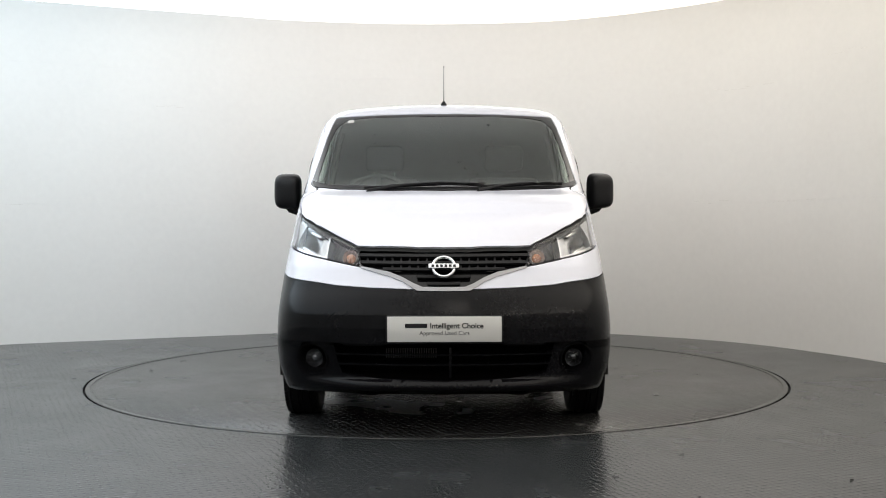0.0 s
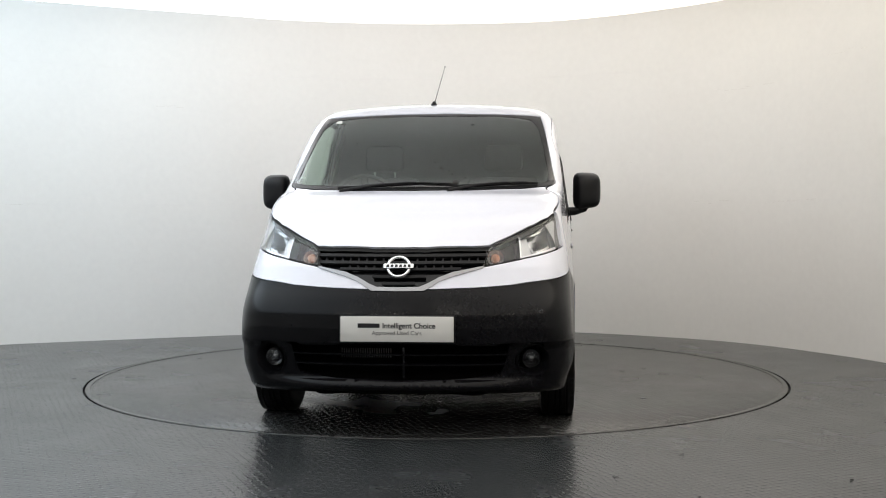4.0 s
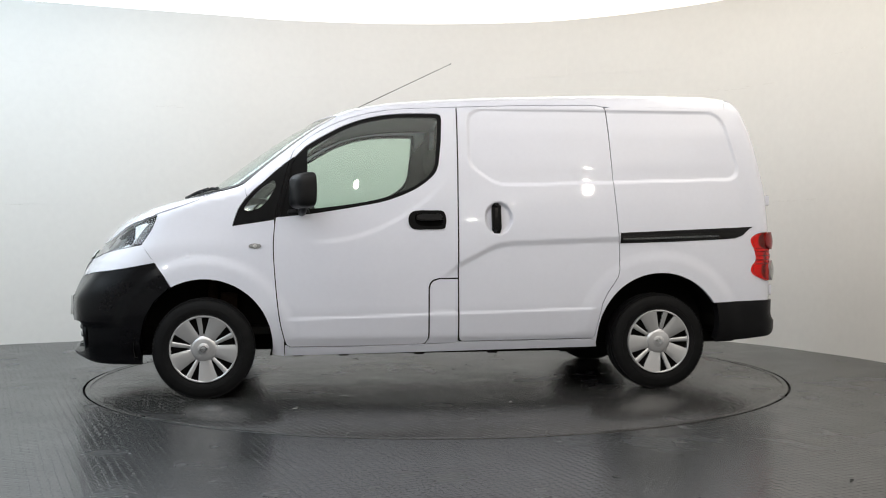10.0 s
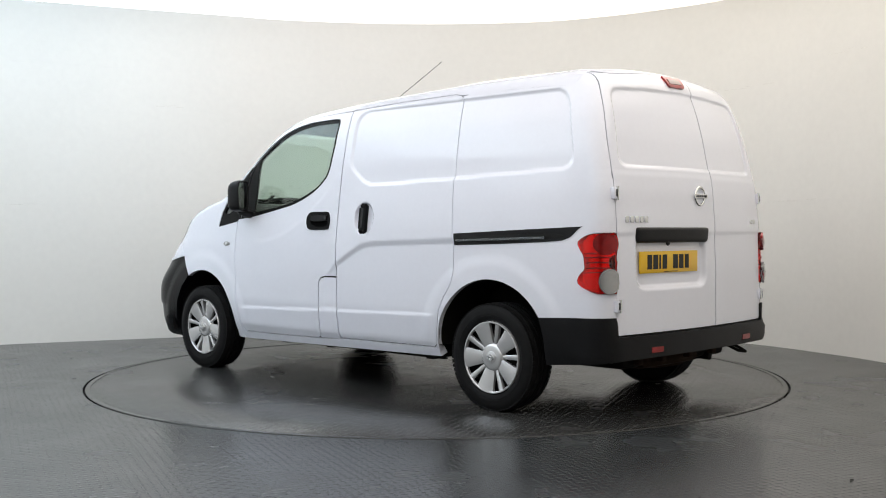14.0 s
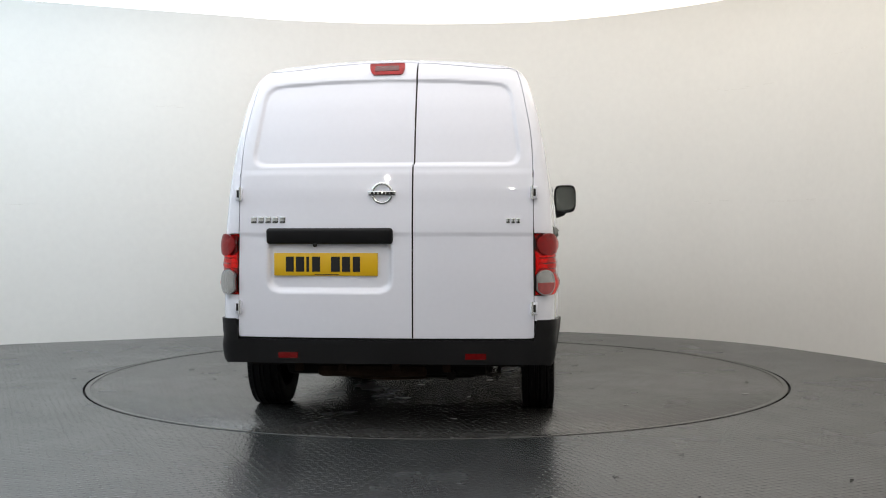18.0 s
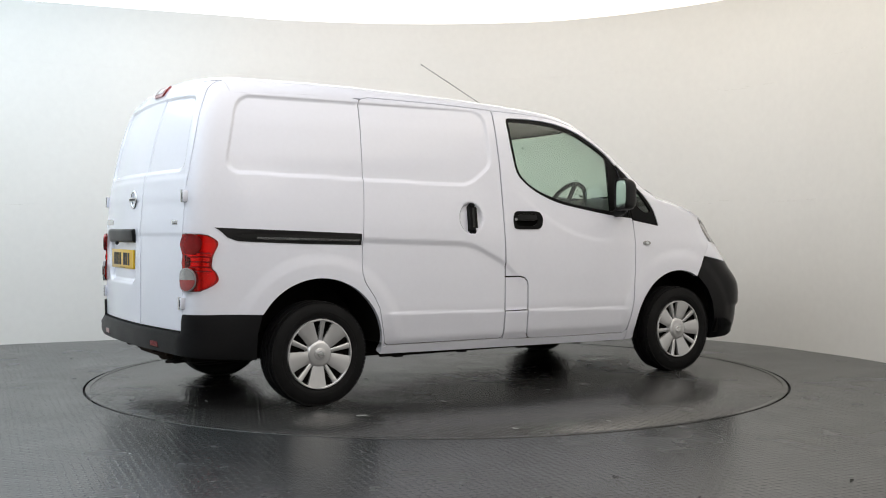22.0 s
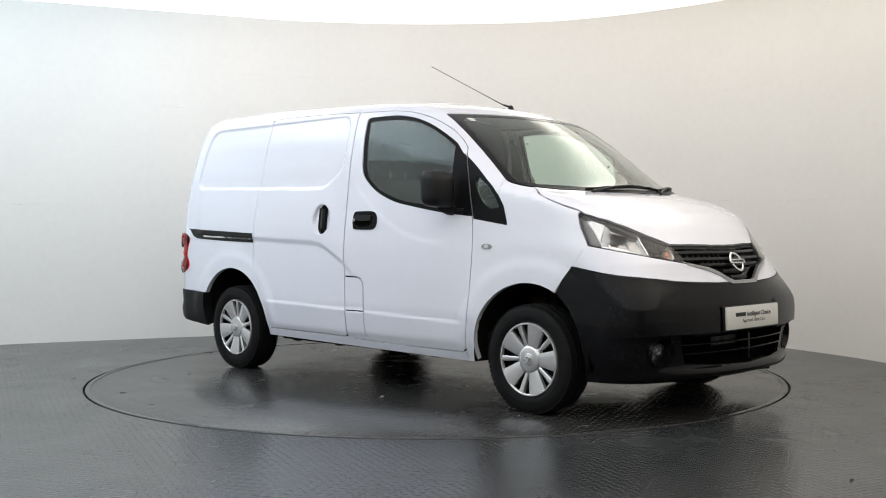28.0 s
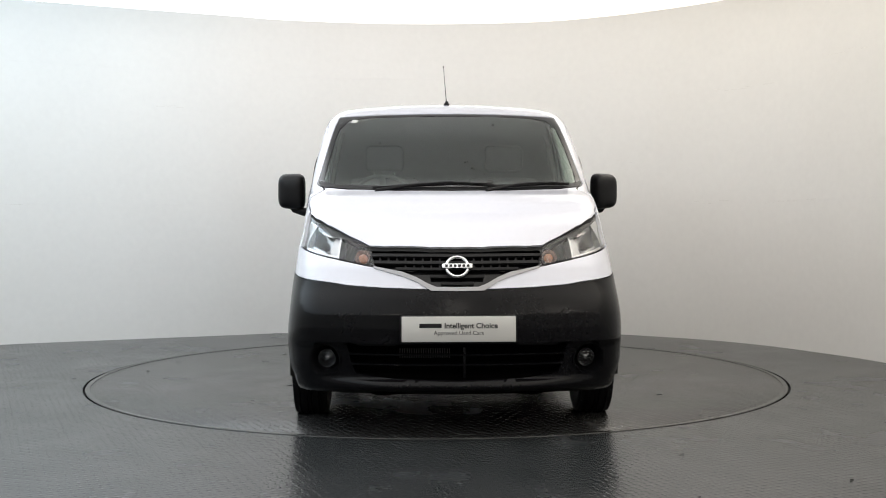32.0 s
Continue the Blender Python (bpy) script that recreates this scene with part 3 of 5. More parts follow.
DOOR_FRONT = [(.952, 1.033), (.963, .899), (.959, .765), (.943, .565), (.925, .43), (.901, .328)]
DOOR_TOP = [(-.129, 1.713), (0, 1.710), (.17, 1.703), (.306, 1.689), (.442, 1.661), (.577, 1.617), (.713, 1.549), (.80, 1.485), (.846, 1.439), (.862, 1.387)]
CORNER = [(.075, .300), (.058, .325), (.055, .36), (.054, .63), (.047, .655), (.03, .674), (-.006, .684), (-.12, .686)]
FRONT_DOOR = [(.952, 1.033)] + curve(DOOR_FRONT, n=3)[1:] + [(.89, .300), (.87, .288), (.473, .288), (.095, .294)] + CORNER + [(-.124, 1.165)] + curve(DOOR_TOP, n=3)
WINDOW = [(.925, 1.052), (.85, 1.375), (.835, 1.398)] + curve([(.770, 1.465), (.676, 1.523), (.542, 1.591), (.407, 1.636), (.271, 1.660), (.136, 1.667), (-.005, 1.667)], n=3) + [(-.026, 1.660), (-.031, 1.640), (-.024, 1.504)] + curve([(-.007, 1.367), (.023, 1.300), (.134, 1.216), (.301, 1.149), (.468, 1.115), (.669, 1.082), (.770, 1.068)], n=3)
PANE = [(.764, 1.094), (.764, 1.452)] + curve([(.676, 1.506), (.541, 1.574), (.406, 1.619), (.270, 1.643), (.135, 1.650), (.01, 1.650)], n=3) + [(-.008, 1.645), (-.011, 1.63), (-.003, 1.505)] + curve([(.012, 1.370), (.041, 1.306), (.136, 1.233), (.306, 1.167), (.475, 1.131), (.678, 1.104)], n=3)
QUARTER = [(1.196, .998), (1.183, 1.04)] + curve([(1.160, 1.101), (1.110, 1.168), (1.044, 1.235), (.961, 1.31), (.866, 1.387)], n=3) + [(.956, 1.035)]
QUARTER_PANE = curve([(1.128, 1.103), (1.055, 1.195), (.985, 1.252), (.960, 1.262), (.951, 1.225), (1.005, 1.138), (1.06, 1.096), (1.10, 1.09)], closed=True, n=4)
SLIDE_REAR = [(-.94, .312), (-.958, .325), (-.981, .425), (-1.003, .526), (-1.037, .593), (-1.075, .645), (-1.10, .685), (-1.111, .73), (-1.111, .861), (-1.085, 1.23), (-1.063, 1.694)]
SLIDE_TOP = [(-1.055, 1.718), (-1.041, 1.729), (-.991, 1.740), (-.55, 1.733), (-.129, 1.716)]
SLIDE = [(-.124, 1.165), (-.121, .686), (-.124, .335), (-.130, .315), (-.146, .306)] + SLIDE_REAR + SLIDE_TOP
TAIL_LAMP = [(-2.03, .953)] + curve([(-1.998, .946), (-1.966, .928), (-1.950, .905), (-1.960, .872), (-1.974, .842), (-1.983, .80), (-1.979, .772), (-1.960, .752), (-1.951, .718), (-1.969, .690), (-2.020, .664)], n=3) + [(-2.05, .653)]


def on_side(xz):
    return land("side", [xz])[0][0]


def on_rear(yz):
    return land("rear", [yz])[0][0]


# the seam between the rear doors and the body, seen from behind
REAR_SEAM = curve([(.637, 1.782), (.665, 1.70), (.692, 1.574), (.718, 1.416), (.727, 1.218), (.730, .939), (.733, .53)], n=4)
REAR_TOP = [(y, 1.817 - .072 * (y / .64) ** 2 + .037 * (abs(y) / .64) ** 6) for y in np.linspace(.637, -.637, 25)]
SEAM_3D = [land("rear", [(float(np.interp(-z, [-q[1] for q in REAR_SEAM], [q[0] for q in REAR_SEAM])), z)])[0][0] for z in [q[1] for q in REAR_SEAM if q[1] > 1.0] + [.985, .957, .90, .85, .80, .75, .70, .652, .60, .55, .531]]
TOP_3D = [land("rear", [q])[0][0] for q in REAR_TOP]

# body side above the sliding door and behind it
ROOF_Y = .700


def roof_edge(x):
    return float(land("top", [(x, ROOF_Y)])[0][0][2])


# --- roof with the windscreen pillars
SCREEN_TOP = [(0, 1.664), (.15, 1.664), (.288, 1.662), (.45, 1.661), (.60, 1.658), (.652, 1.656)]
SCREEN_SIDE = [(.652, 1.656), (.674, 1.58), (.690, 1.50), (.704, 1.42), (.724, 1.31), (.737, 1.246)]
SCREEN_BASE = [(.737, 1.246), (.734, 1.228), (.717, 1.213), (.690, 1.204), (.56, 1.190), (.28, 1.178), (0, 1.176)]
BASE_3D = land("front", SCREEN_BASE)[0]


def mirrored(half):
    """A loop from its left half, which runs from the middle line to the middle line."""
    return list(half) + [(-u, v) for u, v in half[::-1] if abs(u) > 1e-6]


half = []
for y, z in SCREEN_TOP + SCREEN_SIDE[1:]:
    x = float(land("front", [(y, z)])[0][0][0])
    half.append((x, y))
for x, z in [(1.126, 1.232), (1.120, 1.191), (1.110, 1.168), (1.044, 1.235), (.961, 1.31), (.866, 1.387), (.846, 1.439), (.80, 1.485), (.713, 1.549), (.577, 1.617), (.442, 1.661), (.306, 1.689), (.17, 1.703), (0, 1.710), (-.129, 1.713), (-.13, 1.716), (-.55, 1.733), (-.991, 1.740), (-1.041, 1.729)]:
    half.append((x, float(on_side((x, z))[1])))
CAB_HALF = [q for q in half if q[0] > -.14]
half += [(x, ROOF_Y) for x in (-1.10, -1.3, -1.5, -1.7, -1.83)]
half += [(float(p[0]), float(p[1])) for p in TOP_3D[:13]]
skin("roof", "top", half + [(x, -y) for x, y in half[::-1] if abs(y) > 1e-6], WHITE, VAN, grid=.022, thick=.02, label="white painted roof with the windscreen pillars")

for mirror in (False, True):
    # front wing
    wing = [(1.641, .787), (1.675, .838), (1.712, .893), (1.656, .979), (1.628, 1.052), (1.632, 1.066)] + curve([(1.547, 1.093), (1.44, 1.131), (1.363, 1.164), (1.300, 1.192)], n=3) + [(float(p[0]), float(p[2])) for p in BASE_3D[3::-1]] + [(1.126, 1.232), (1.120, 1.191), (1.112, 1.17)] + curve([(1.160, 1.101), (1.183, 1.04), (1.196, .998)], n=2) + [(.956, 1.035)] + curve(DOOR_FRONT, n=3)[1:] + [(.9025, .300), (.9025, .236), (.955, .240)] + arc(*ARCH_FRONT, 187, 62, 30) + [(1.586, .712)]
    skin("wing", "side", wing, WHITE, VAN, gap=.0020, mirror=mirror, thick=.03, grid=.026, label="white front wing with a flared wheel arch")
    # rear quarter
    quarter = [(-1.065, 1.69), (-1.056, 1.72)] + [(x, roof_edge(x)) for x in (-1.10, -1.3, -1.5, -1.7, -1.83)] + [(float(p[0]), float(p[2])) for p in SEAM_3D if p[2] > .956] + TAIL_LAMP + [(float(p[0]), float(p[2])) for p in SEAM_3D if p[2] < .655] + [(-2.06, .533), (-1.9, .529), (-1.708, .521)] + arc(*ARCH_REAR, 148, 1, 30)[1:] + [(-.968, .262), (-.966, .30)] + SLIDE_REAR[:-1]
    skin("rear_quarter", "side", quarter, WHITE, VAN, mirror=mirror, thick=.03, grid=.012, label="white rear side panel with a flared wheel arch")
    # sill
    sill = [(.899, .300), (.885, .292), (.87, .284), (.473, .284), (.09, .291), (-.146, .302), (-.94, .308), (-.966, .30), (-.975, .263), (-.537, .256), (.339, .240), (.899, .233)]
    skin("sill", "side", sill, WHITE, VAN, mirror=mirror, off=lambda q: .003 - .020 * step(.262, .228, q[:, 1]), thick=.05, grid=.018)
    corner = [(-.12, .300), (-.119, .682)] + [(x - .003, z - .002) for x, z in CORNER[::-1][1:]]
    if mirror:
        # on this side a flap sits above a fixed corner
        low_part = [(-.12, .300), (-.1195, .4735), (.0512, .4735), (.052, .358), (.055, .323), (.072, .298)]
        skin("lower_corner_panel", "side", low_part, WHITE, VAN, mirror=mirror, gap=.002, grid=.03)
        skin("filler_flap", "side", [(-.1195, .4765), (-.119, .682)] + [(x - .003, z - .002) for x, z in CORNER[::-1][1:] if z > .6] + [(.0512, .4765)], WHITE, VAN, mirror=mirror, gap=.002, grid=.03)
    else:
        skin("lower_corner_panel", "side", corner, WHITE, VAN, mirror=mirror, gap=.002, grid=.03)
    # doors
    door = skin("front_door", "side", FRONT_DOOR, WHITE, VAN, holes=[WINDOW], gap=.0041, mirror=mirror, grid=.014, gap_shade=True, label="white front door with a black window frame")
    skin("window_frame", "side", shrink(WINDOW, -.004), FRAME_BLACK, door, holes=[PANE], off=-.008, mirror=mirror, grid=.04, thick=.02)
    skin("sail_edge", "side", [(.947, 1.046), (.861, 1.383), (.846, 1.402), (.832, 1.396), (.85, 1.37), (.925, 1.05)], FRAME_BLACK, door, off=.0012, thick=.004, grid=.04, mirror=mirror)
    pane = skin("window_pane", "side", PANE, GLASS, door, off=-.012, mirror=mirror, grid=.06, thick=.004, back=True)
    pane.visible_shadow = False
    trim = skin("quarter_trim", "side", QUARTER, FRAME_BLACK, VAN, holes=[QUARTER_PANE], gap=.002, off=-.002, mirror=mirror, grid=.03, thick=.02)
    pane = skin("quarter_pane", "side", QUARTER_PANE, GLASS, trim, off=-.010, mirror=mirror, grid=.05, thick=.004, back=True)
    pane.visible_shadow = False
    skin("sliding_door", "side", SLIDE, WHITE, VAN, gap=.0041, mirror=mirror, grid=.012, gap_shade=True, label="white sliding side door with a sunk panel")
    skin("nose_panel", "round", [flat("round", p) for p in [(1.712, .783, .893), (1.861, .702, .862), (1.958, .57, .832), (2.053, .387, .797), (2.105, .251, .759), (2.128, .185, .737), (2.148, .145, .709), (2.160, .118, .694), (2.119, .356, .7005), (2.065, .515, .710), (2.023, .605, .7225), (1.901, .762, .741), (1.82, .796, .753), (1.641, .819, .785)]], WHITE, VAN, gap=.0032, mirror=mirror, grid=.026)

# --- bonnet and windscreen
LAMP = [(1.625, .75, 1.052), (1.654, .763, .979), (1.712, .78, .897), (1.79, .752, .880), (1.865, .70, .863), (1.965, .555, .833), (2.052, .388, .799), (2.01, .405, .85), (1.967, .418, .892), (1.945, .448, .908), (1.897, .51, .935), (1.80, .631, .994), (1.72, .70, 1.026), (1.665, .735, 1.047)]
hood = [(2.041, 0), (2.035, .12), (2.016, .229), (1.992, .34)]
hood += [tuple(land("round", [flat("round", p)])[0][0][:2]) for p in LAMP[8:]]
hood += [(x, float(on_side((x, z))[1])) for x, z in [(1.632, 1.066)] + curve([(1.547, 1.093), (1.44, 1.131), (1.363, 1.164), (1.300, 1.192)], n=3)]
hood += [(float(p[0]), float(p[1])) for p in BASE_3D[3:]]
skin("bonnet", "top", hood + [(x, -y) for x, y in hood[::-1] if abs(y) > 1e-6], WHITE, VAN, gap=.0045, grid=.03, gap_shade=True, label="white bonnet")
screen = mirrored(SCREEN_TOP + SCREEN_SIDE[1:] + SCREEN_BASE[1:])
PANE_HALF = [(0, 1.645), (.40, 1.644), (.50, 1.641), (.59, 1.627), (.640, 1.572), (.664, 1.475), (.688, 1.335), (.697, 1.270), (.690, 1.242), (.66, 1.226), (.35, 1.212), (0, 1.209)]
pane = skin("windscreen", "front", screen, GLASS, VAN, off=-.003, gap=.003, grid=.05, thick=.005, back=True, label="curved windscreen glass with a black border")
pane.visible_shadow = False
skin("black_border", "front", screen, GLOSS_BLACK, pane, holes=[mirrored(PANE_HALF)], off=-.0022, gap=.002, thick=.008, grid=.035)

# --- front bumper
top_edge = [(1.641, .819, .785), (1.82, .796, .753), (1.901, .762, .741), (2.023, .605, .7225), (2.065, .515, .710), (2.119, .356, .7005), (2.160, .118, .692), (2.165, 0, .690)]
side_edge = [(1.715, .78, .200), (1.718, .81, .331), (1.694, .83, .465), (1.639, .83, .566), (1.552, .83, .648), (1.586, .825, .712)]
left = [flat("round", p) for p in top_edge]
low = [flat("round", p) for p in [(2.15, 0, .200), (2.10, .40, .202), (1.98, .70, .205)] + side_edge]
bumper = left + [(-u, v) for u, v in left[::-1][1:]] + [(-u, v) for u, v in low[::-1]] + low[1:]
intake = [flat("round", p) for p in [(2.208, 0, .442), (2.137, .531, .435), (2.133, .515, .36), (2.13, .49, .300), (2.16, .3, .283), (2.191, 0, .277)]]
intake = intake + [(-u, v) for u, v in intake[::-1][1:-1]]
fu, fv = flat("round", (2.0735, .629, .362))
fog_hole = arc(fu, fv, .070, 0, 360, 32)[:-1]


def bumper_relief(q):
    """Sunk pockets round the fog lamps and a shallow seat for the plate."""
    u, z = np.abs(q[:, 0]), q[:, 1]
    pocket = step(.448, .432, z) * step(.272, .296, z) * step(.672 - .10 * (.44 - z), .640 - .10 * (.44 - z), u) * step(.40, .43, u)
    seat = step(.262, .240, u) * step(.598, .58, z) * step(.43, .45, z)
    return -.016 * pocket - .014 * seat


front_bumper = skin("front_bumper", "round", bumper, BUMPER, parent=VAN, off=bumper_relief, holes=[intake, fog_hole, [(-u, v) for u, v in fog_hole]], gap=.001, thick=.05, grid=.017, label="textured black plastic front bumper")

# --- rear doors
seam = REAR_SEAM[:-1] + [(.735, .50), (.736, .465), (.732, .447), (.720, .442)]
left_door = [(-.144, .442)] + [(-.144, 1.285), (-.150, 1.30), (-.150, 1.813)] + [q for q in REAR_TOP[::-1] if q[0] > -.145] + seam
skin("rear_door", "rear", left_door, WHITE, VAN, gap=.0040, grid=.0115, gap_shade=True, label="wide white rear door with a number plate recess")
right_door = [(-.144, .442)] + [(-.144, 1.285), (-.150, 1.30), (-.150, 1.813)] + [q for q in REAR_TOP if q[0] < -.155] + [(-y, z) for y, z in seam]
skin("rear_door", "rear", right_door, WHITE, VAN, gap=.0040, grid=.0115, gap_shade=True, label="narrow white rear door")

# --- wheels
def build_wheel():
    """A wheel with its outer face towards +y, its axle at the origin."""
    w = new("wheel")
    tyre = bmesh.new()
    prof = [(-.075, .19), (-.082, .215), (-.087, .25), (-.082, .276), (-.070, .287), (-.052, .2915), (-.050, .284), (-.044, .284), (-.042, .2925), (-.016, .293), (-.014, .285), (-.008, .285), (-.006, .293), (.006, .293), (.008, .285), (.014, .285), (.016, .293), (.042, .2925), (.044, .284), (.050, .284), (.052, .2915), (.070, .287), (.082, .276), (.087, .25), (.0885, .232), (.087, .231), (.0865, .226), (.088, .225), (.086, .212), (.080, .2), (.068, .19)]
    lathe(tyre, prof, 96)
    part("tyre", tyre, RUBBER, w, "black road tyre")
    # shoulder blocks
    bm = bmesh.new()
    for k in range(72):
        for s in (-1, 1):
            m = Matrix.Rotation(2 * math.pi * (k + (.5 if s > 0 else 0)) / 72, 4, "Y")
            box(bm, -.0095, .0095, s * .068 - .013, s * .068 + .013, .280, .2885, 0, m)
    tagged(part("tread", bm, RUBBER, w, smooth=False), kind="stuff")
    rim = bmesh.new()
    lathe(rim, [(-.07, .19), (.045, .186), (.03, .17), (.02, .05), (.02, .012)], 48)
    part("rim", rim, DARK, w, "black steel rim")
    cap = bmesh.new()
    R = .197
    # outer ring
    lathe(cap, [(.070, .182), (.083, .183), (.0865, .187), (.086, .193), (.078, R), (.066, R)], 80)

    lathe(cap, [(.050, .084), (.068, .076), (.077, .067), (.080, .056), (.0805, .030)], 48)
    bmesh.ops.recalc_face_normals(cap, faces=list(cap.faces))
    part("hubcap", cap, SILVER, w, "silver ten-spoke wheel cover")

    def blade(name, a, r0, r1, w0, w1, h0, h1, crown):
        bm = bmesh.new()
        n, rows = 6, []
        for i in range(n + 1):
            r = r0 + (r1 - r0) * i / n
            hw = w0 + (w1 - w0) * i / n
            h = h0 + (h1 - h0) * i / n
            row = [Vector((hw * k / 3, h - crown * (k / 3) ** 4, r)) for k in range(-3, 4)]
            row = [Vector((-hw, h - .022, r))] + row + [Vector((hw, h - .022, r))]
            rows.append([bm.verts.new(Matrix.Rotation(a, 4, "Y") @ p) for p in row])
        for q0, q1 in zip(rows, rows[1:]):
            for k in range(len(q0) - 1):
                bm.faces.new((q0[k], q0[k + 1], q1[k + 1], q1[k]))
        bmesh.ops.recalc_face_normals(bm, faces=list(bm.faces))
        part(name, bm, SILVER, w)

    for k in range(5):
        a = 2 * math.pi * k / 5 + math.pi
        blade("spoke", a, .046, .187, .028, .0575, .072, .086, .004)
        blade("spoke_fin", a + math.pi / 5, .058, .187, .009, .0155, .067, .084, .003)
    bm = bmesh.new()
    lathe(bm, [(.072, .035), (.082, .034), (.0845, .029), (.085, .0005)], 40)
    part("centre_cap", bm, SILVER, w)
    bm = bmesh.new()
    lathe(bm, [(.0845, .0185), (.088, .018), (.088, .0135), (.0845, .013)], 32)
    box(bm, -.024, .024, .0845, .0885, -.0045, .0045)
    part("emblem", bm, CHROME, w)
    return w


WHEEL = build_wheel()
WHEEL.parent = VAN
WHEEL.matrix_basis = pose(1.3625, .742, .288, 0, 8, 0)
for x, y, rz, spin in ((-1.3625, .742, 0, -14), (1.3625, -.742, 180, 20), (-1.3625, -.742, 180, -6)):
    copy_thing(WHEEL, pose(x, y, .288, 0, 0, rz) @ pose(0, 0, 0, 0, spin, 0))

# --- wheel housings and underside
for cx, cz, r in (ARCH_FRONT, ARCH_REAR):
    for s in (1, -1):
        bm = bmesh.new()
        n = 28
        rows = []
        for i in range(n + 1):
            a = radians(-18 + 216 * i / n)
            rows.append([bm.verts.new((cx + (r + .004) * math.cos(a), s * y, max(cz + (r + .004) * math.sin(a), .245 if cx > 0 else .33))) for y in (.822, .80, .50)])
        for q0, q1 in zip(rows, rows[1:]):
            for k in range(2):
                bm.faces.new((q0[k], q0[k + 1], q1[k + 1], q1[k]))
        bm.faces.new([q[2] for q in rows])
        part("wheel_housing", bm, DARK, VAN)
bm = bmesh.new()
box(bm, -2.0, 1.75, -.52, .52, .245, .40, .03)
box(bm, -.95, .95, -.76, .76, .245, .34, .02)
box(bm, -1.95, -1.75, -.74, .74, .36, .5, .02)
box(bm, 1.55, 2.10, -.50, .50, .222, .27, .015)
box(bm, 1.76, 1.98, -.68, .68, .222, .27, .015)
box(bm, -2.06, -1.80, -.70, .70, .30, .36, .015)
part("floor_pan", bm, DARK, VAN, "black underside")
bm = bmesh.new()
tube(bm, [(-1.3625, -.66, .27), (-1.3625, -.3, .25), (-1.3625, .3, .25), (-1.3625, .66, .27)], .035, 12)
box(bm, -1.45, -1.28, -.05, .05, .22, .30, .02)
part("rear_axle", bm, DARK, VAN)
bm = bmesh.new()
tube(bm, [(.3, -.25, .22), (-.8, -.28, .21), (-1.2, -.30, .24), (-1.7, -.30, .27), (-2.02, -.32, .25)], .024, 12)
box(bm, -1.95, -1.62, -.45, -.15, .22, .31, .04)
part("exhaust", bm, DARK, VAN)

for s in (1, -1):
    bm = bmesh.new()
    tube(bm, [(1.345, s * .565, .34), (1.33, s * .555, .52), (1.32, s * .55, .68)], .032, 12, .028)
    tube(bm, [(1.335, s * .56, .45), (1.33, s * .558, .50)], .055, 12)
    box(bm, 1.18, 1.28, s * .55 - .03, s * .55 + .03, .50, .60, .01)
    part("suspension_strut", bm, RUST, VAN, "rusty suspension strut")
bm = bmesh.new()
tube(bm, [(-2.03, -.50, .30), (-2.10, -.50, .272), (-2.13, -.53, .268), (-2.10, -.56, .272), (-2.03, -.56, .30)], .009, 8)
part("towing_eye", bm, DARK, VAN)
bm = bmesh.new()
box(bm, -2.02, -1.84, -.20, .36, .235, .30, .03)
tube(bm, [(-1.95, -.45, .30), (-1.98, .0, .262), (-1.95, .45, .30)], .013, 8)
for y in (-.30, -.05, .22, .44):
    box(bm, -2.06, -2.02, y - .02, y + .02, .27, .36, .005)
part("heat_shield", bm, RUST, VAN, "rusty heat shield and brackets under the tail")
bm = bmesh.new()
lathe(bm, [(.235, .02), (.228, .12), (.222, .17), (.224, .21), (.214, .25), (.222, .29), (.26, .305), (.32, .29), (.33, .1), (.33, .02)], 40, "z", (-1.70, .0, 0))
part("spare_wheel", bm, RUST, VAN, "rusty spare wheel slung under the tail")
for s in (1, -1):
    bm = bmesh.new()
    box(bm, -.93, .87, s * .715 - .010, s * .715 + .010, .233, .26, .003)
    for x in (-.80, -.35, .1, .55, .82):
        box(bm, x - .03, x + .03, s * .70 - .02, s * .70 + .02, .224, .25, .004)
    part("sill_flange", bm, DARK, VAN)
# --- front end
def strip(how, line, h, **kw):
    """A narrow skin along a line in one view, h half its height."""
    return [(u, v + h) for u, v in line] + [(u, v - h) for u, v in line[::-1]]


grille = [(0, .884), (.23, .888), (.425, .896), (.412, .85), (.388, .805), (.252, .785), (.185, .757), (.140, .730), (.10, .708), (0, .704)]
grille_back = skin("grille", "front", mirrored(grille), GLOSS_BLACK, VAN, off=-.042, thick=.0, grid=.05, label="black radiator grille")
for z, w in ((.862, .416), (.829, .398), (.797, .29), (.762, .128), (.73, .078)):
    skin("grille_bar", "front", strip("front", [(-w, z), (-w / 2, z - .001), (0, z - .002), (w / 2, z - .001), (w, z)], .0065), BLACK_PLASTIC, grille_back, off=-.014, thick=.018, grid=.05)
for k in range(-9, 10):
    if abs(k) < 2:
        continue
    y = k * .041
    for z0, z1 in (((.829, .862),) if abs(y) > .26 else ((.829, .862), (.797, .829))):
        skin("grille_rib", "front", [(y - .004, z0), (y + .004, z0), (y + .004, z1), (y - .004, z1)], BLACK_PLASTIC, grille_back, off=-.024, thick=.012, grid=.05)
line_in = [(.392, .800), (.252, .774), (.190, .750), (.138, .722), (.098, .706), (0, .704)]
line_out = [(0, .687), (.122, .6885), (.150, .704), (.188, .729), (.252, .753), (.390, .791)]
half = [(0, .705)] + line_in[::-1][1:] + line_out[::-1]
skin("grille_trim", "front", mirrored(half), STRIP, VAN, off=.005, thick=.02, grid=.03, label="satin grey trim under the grille")


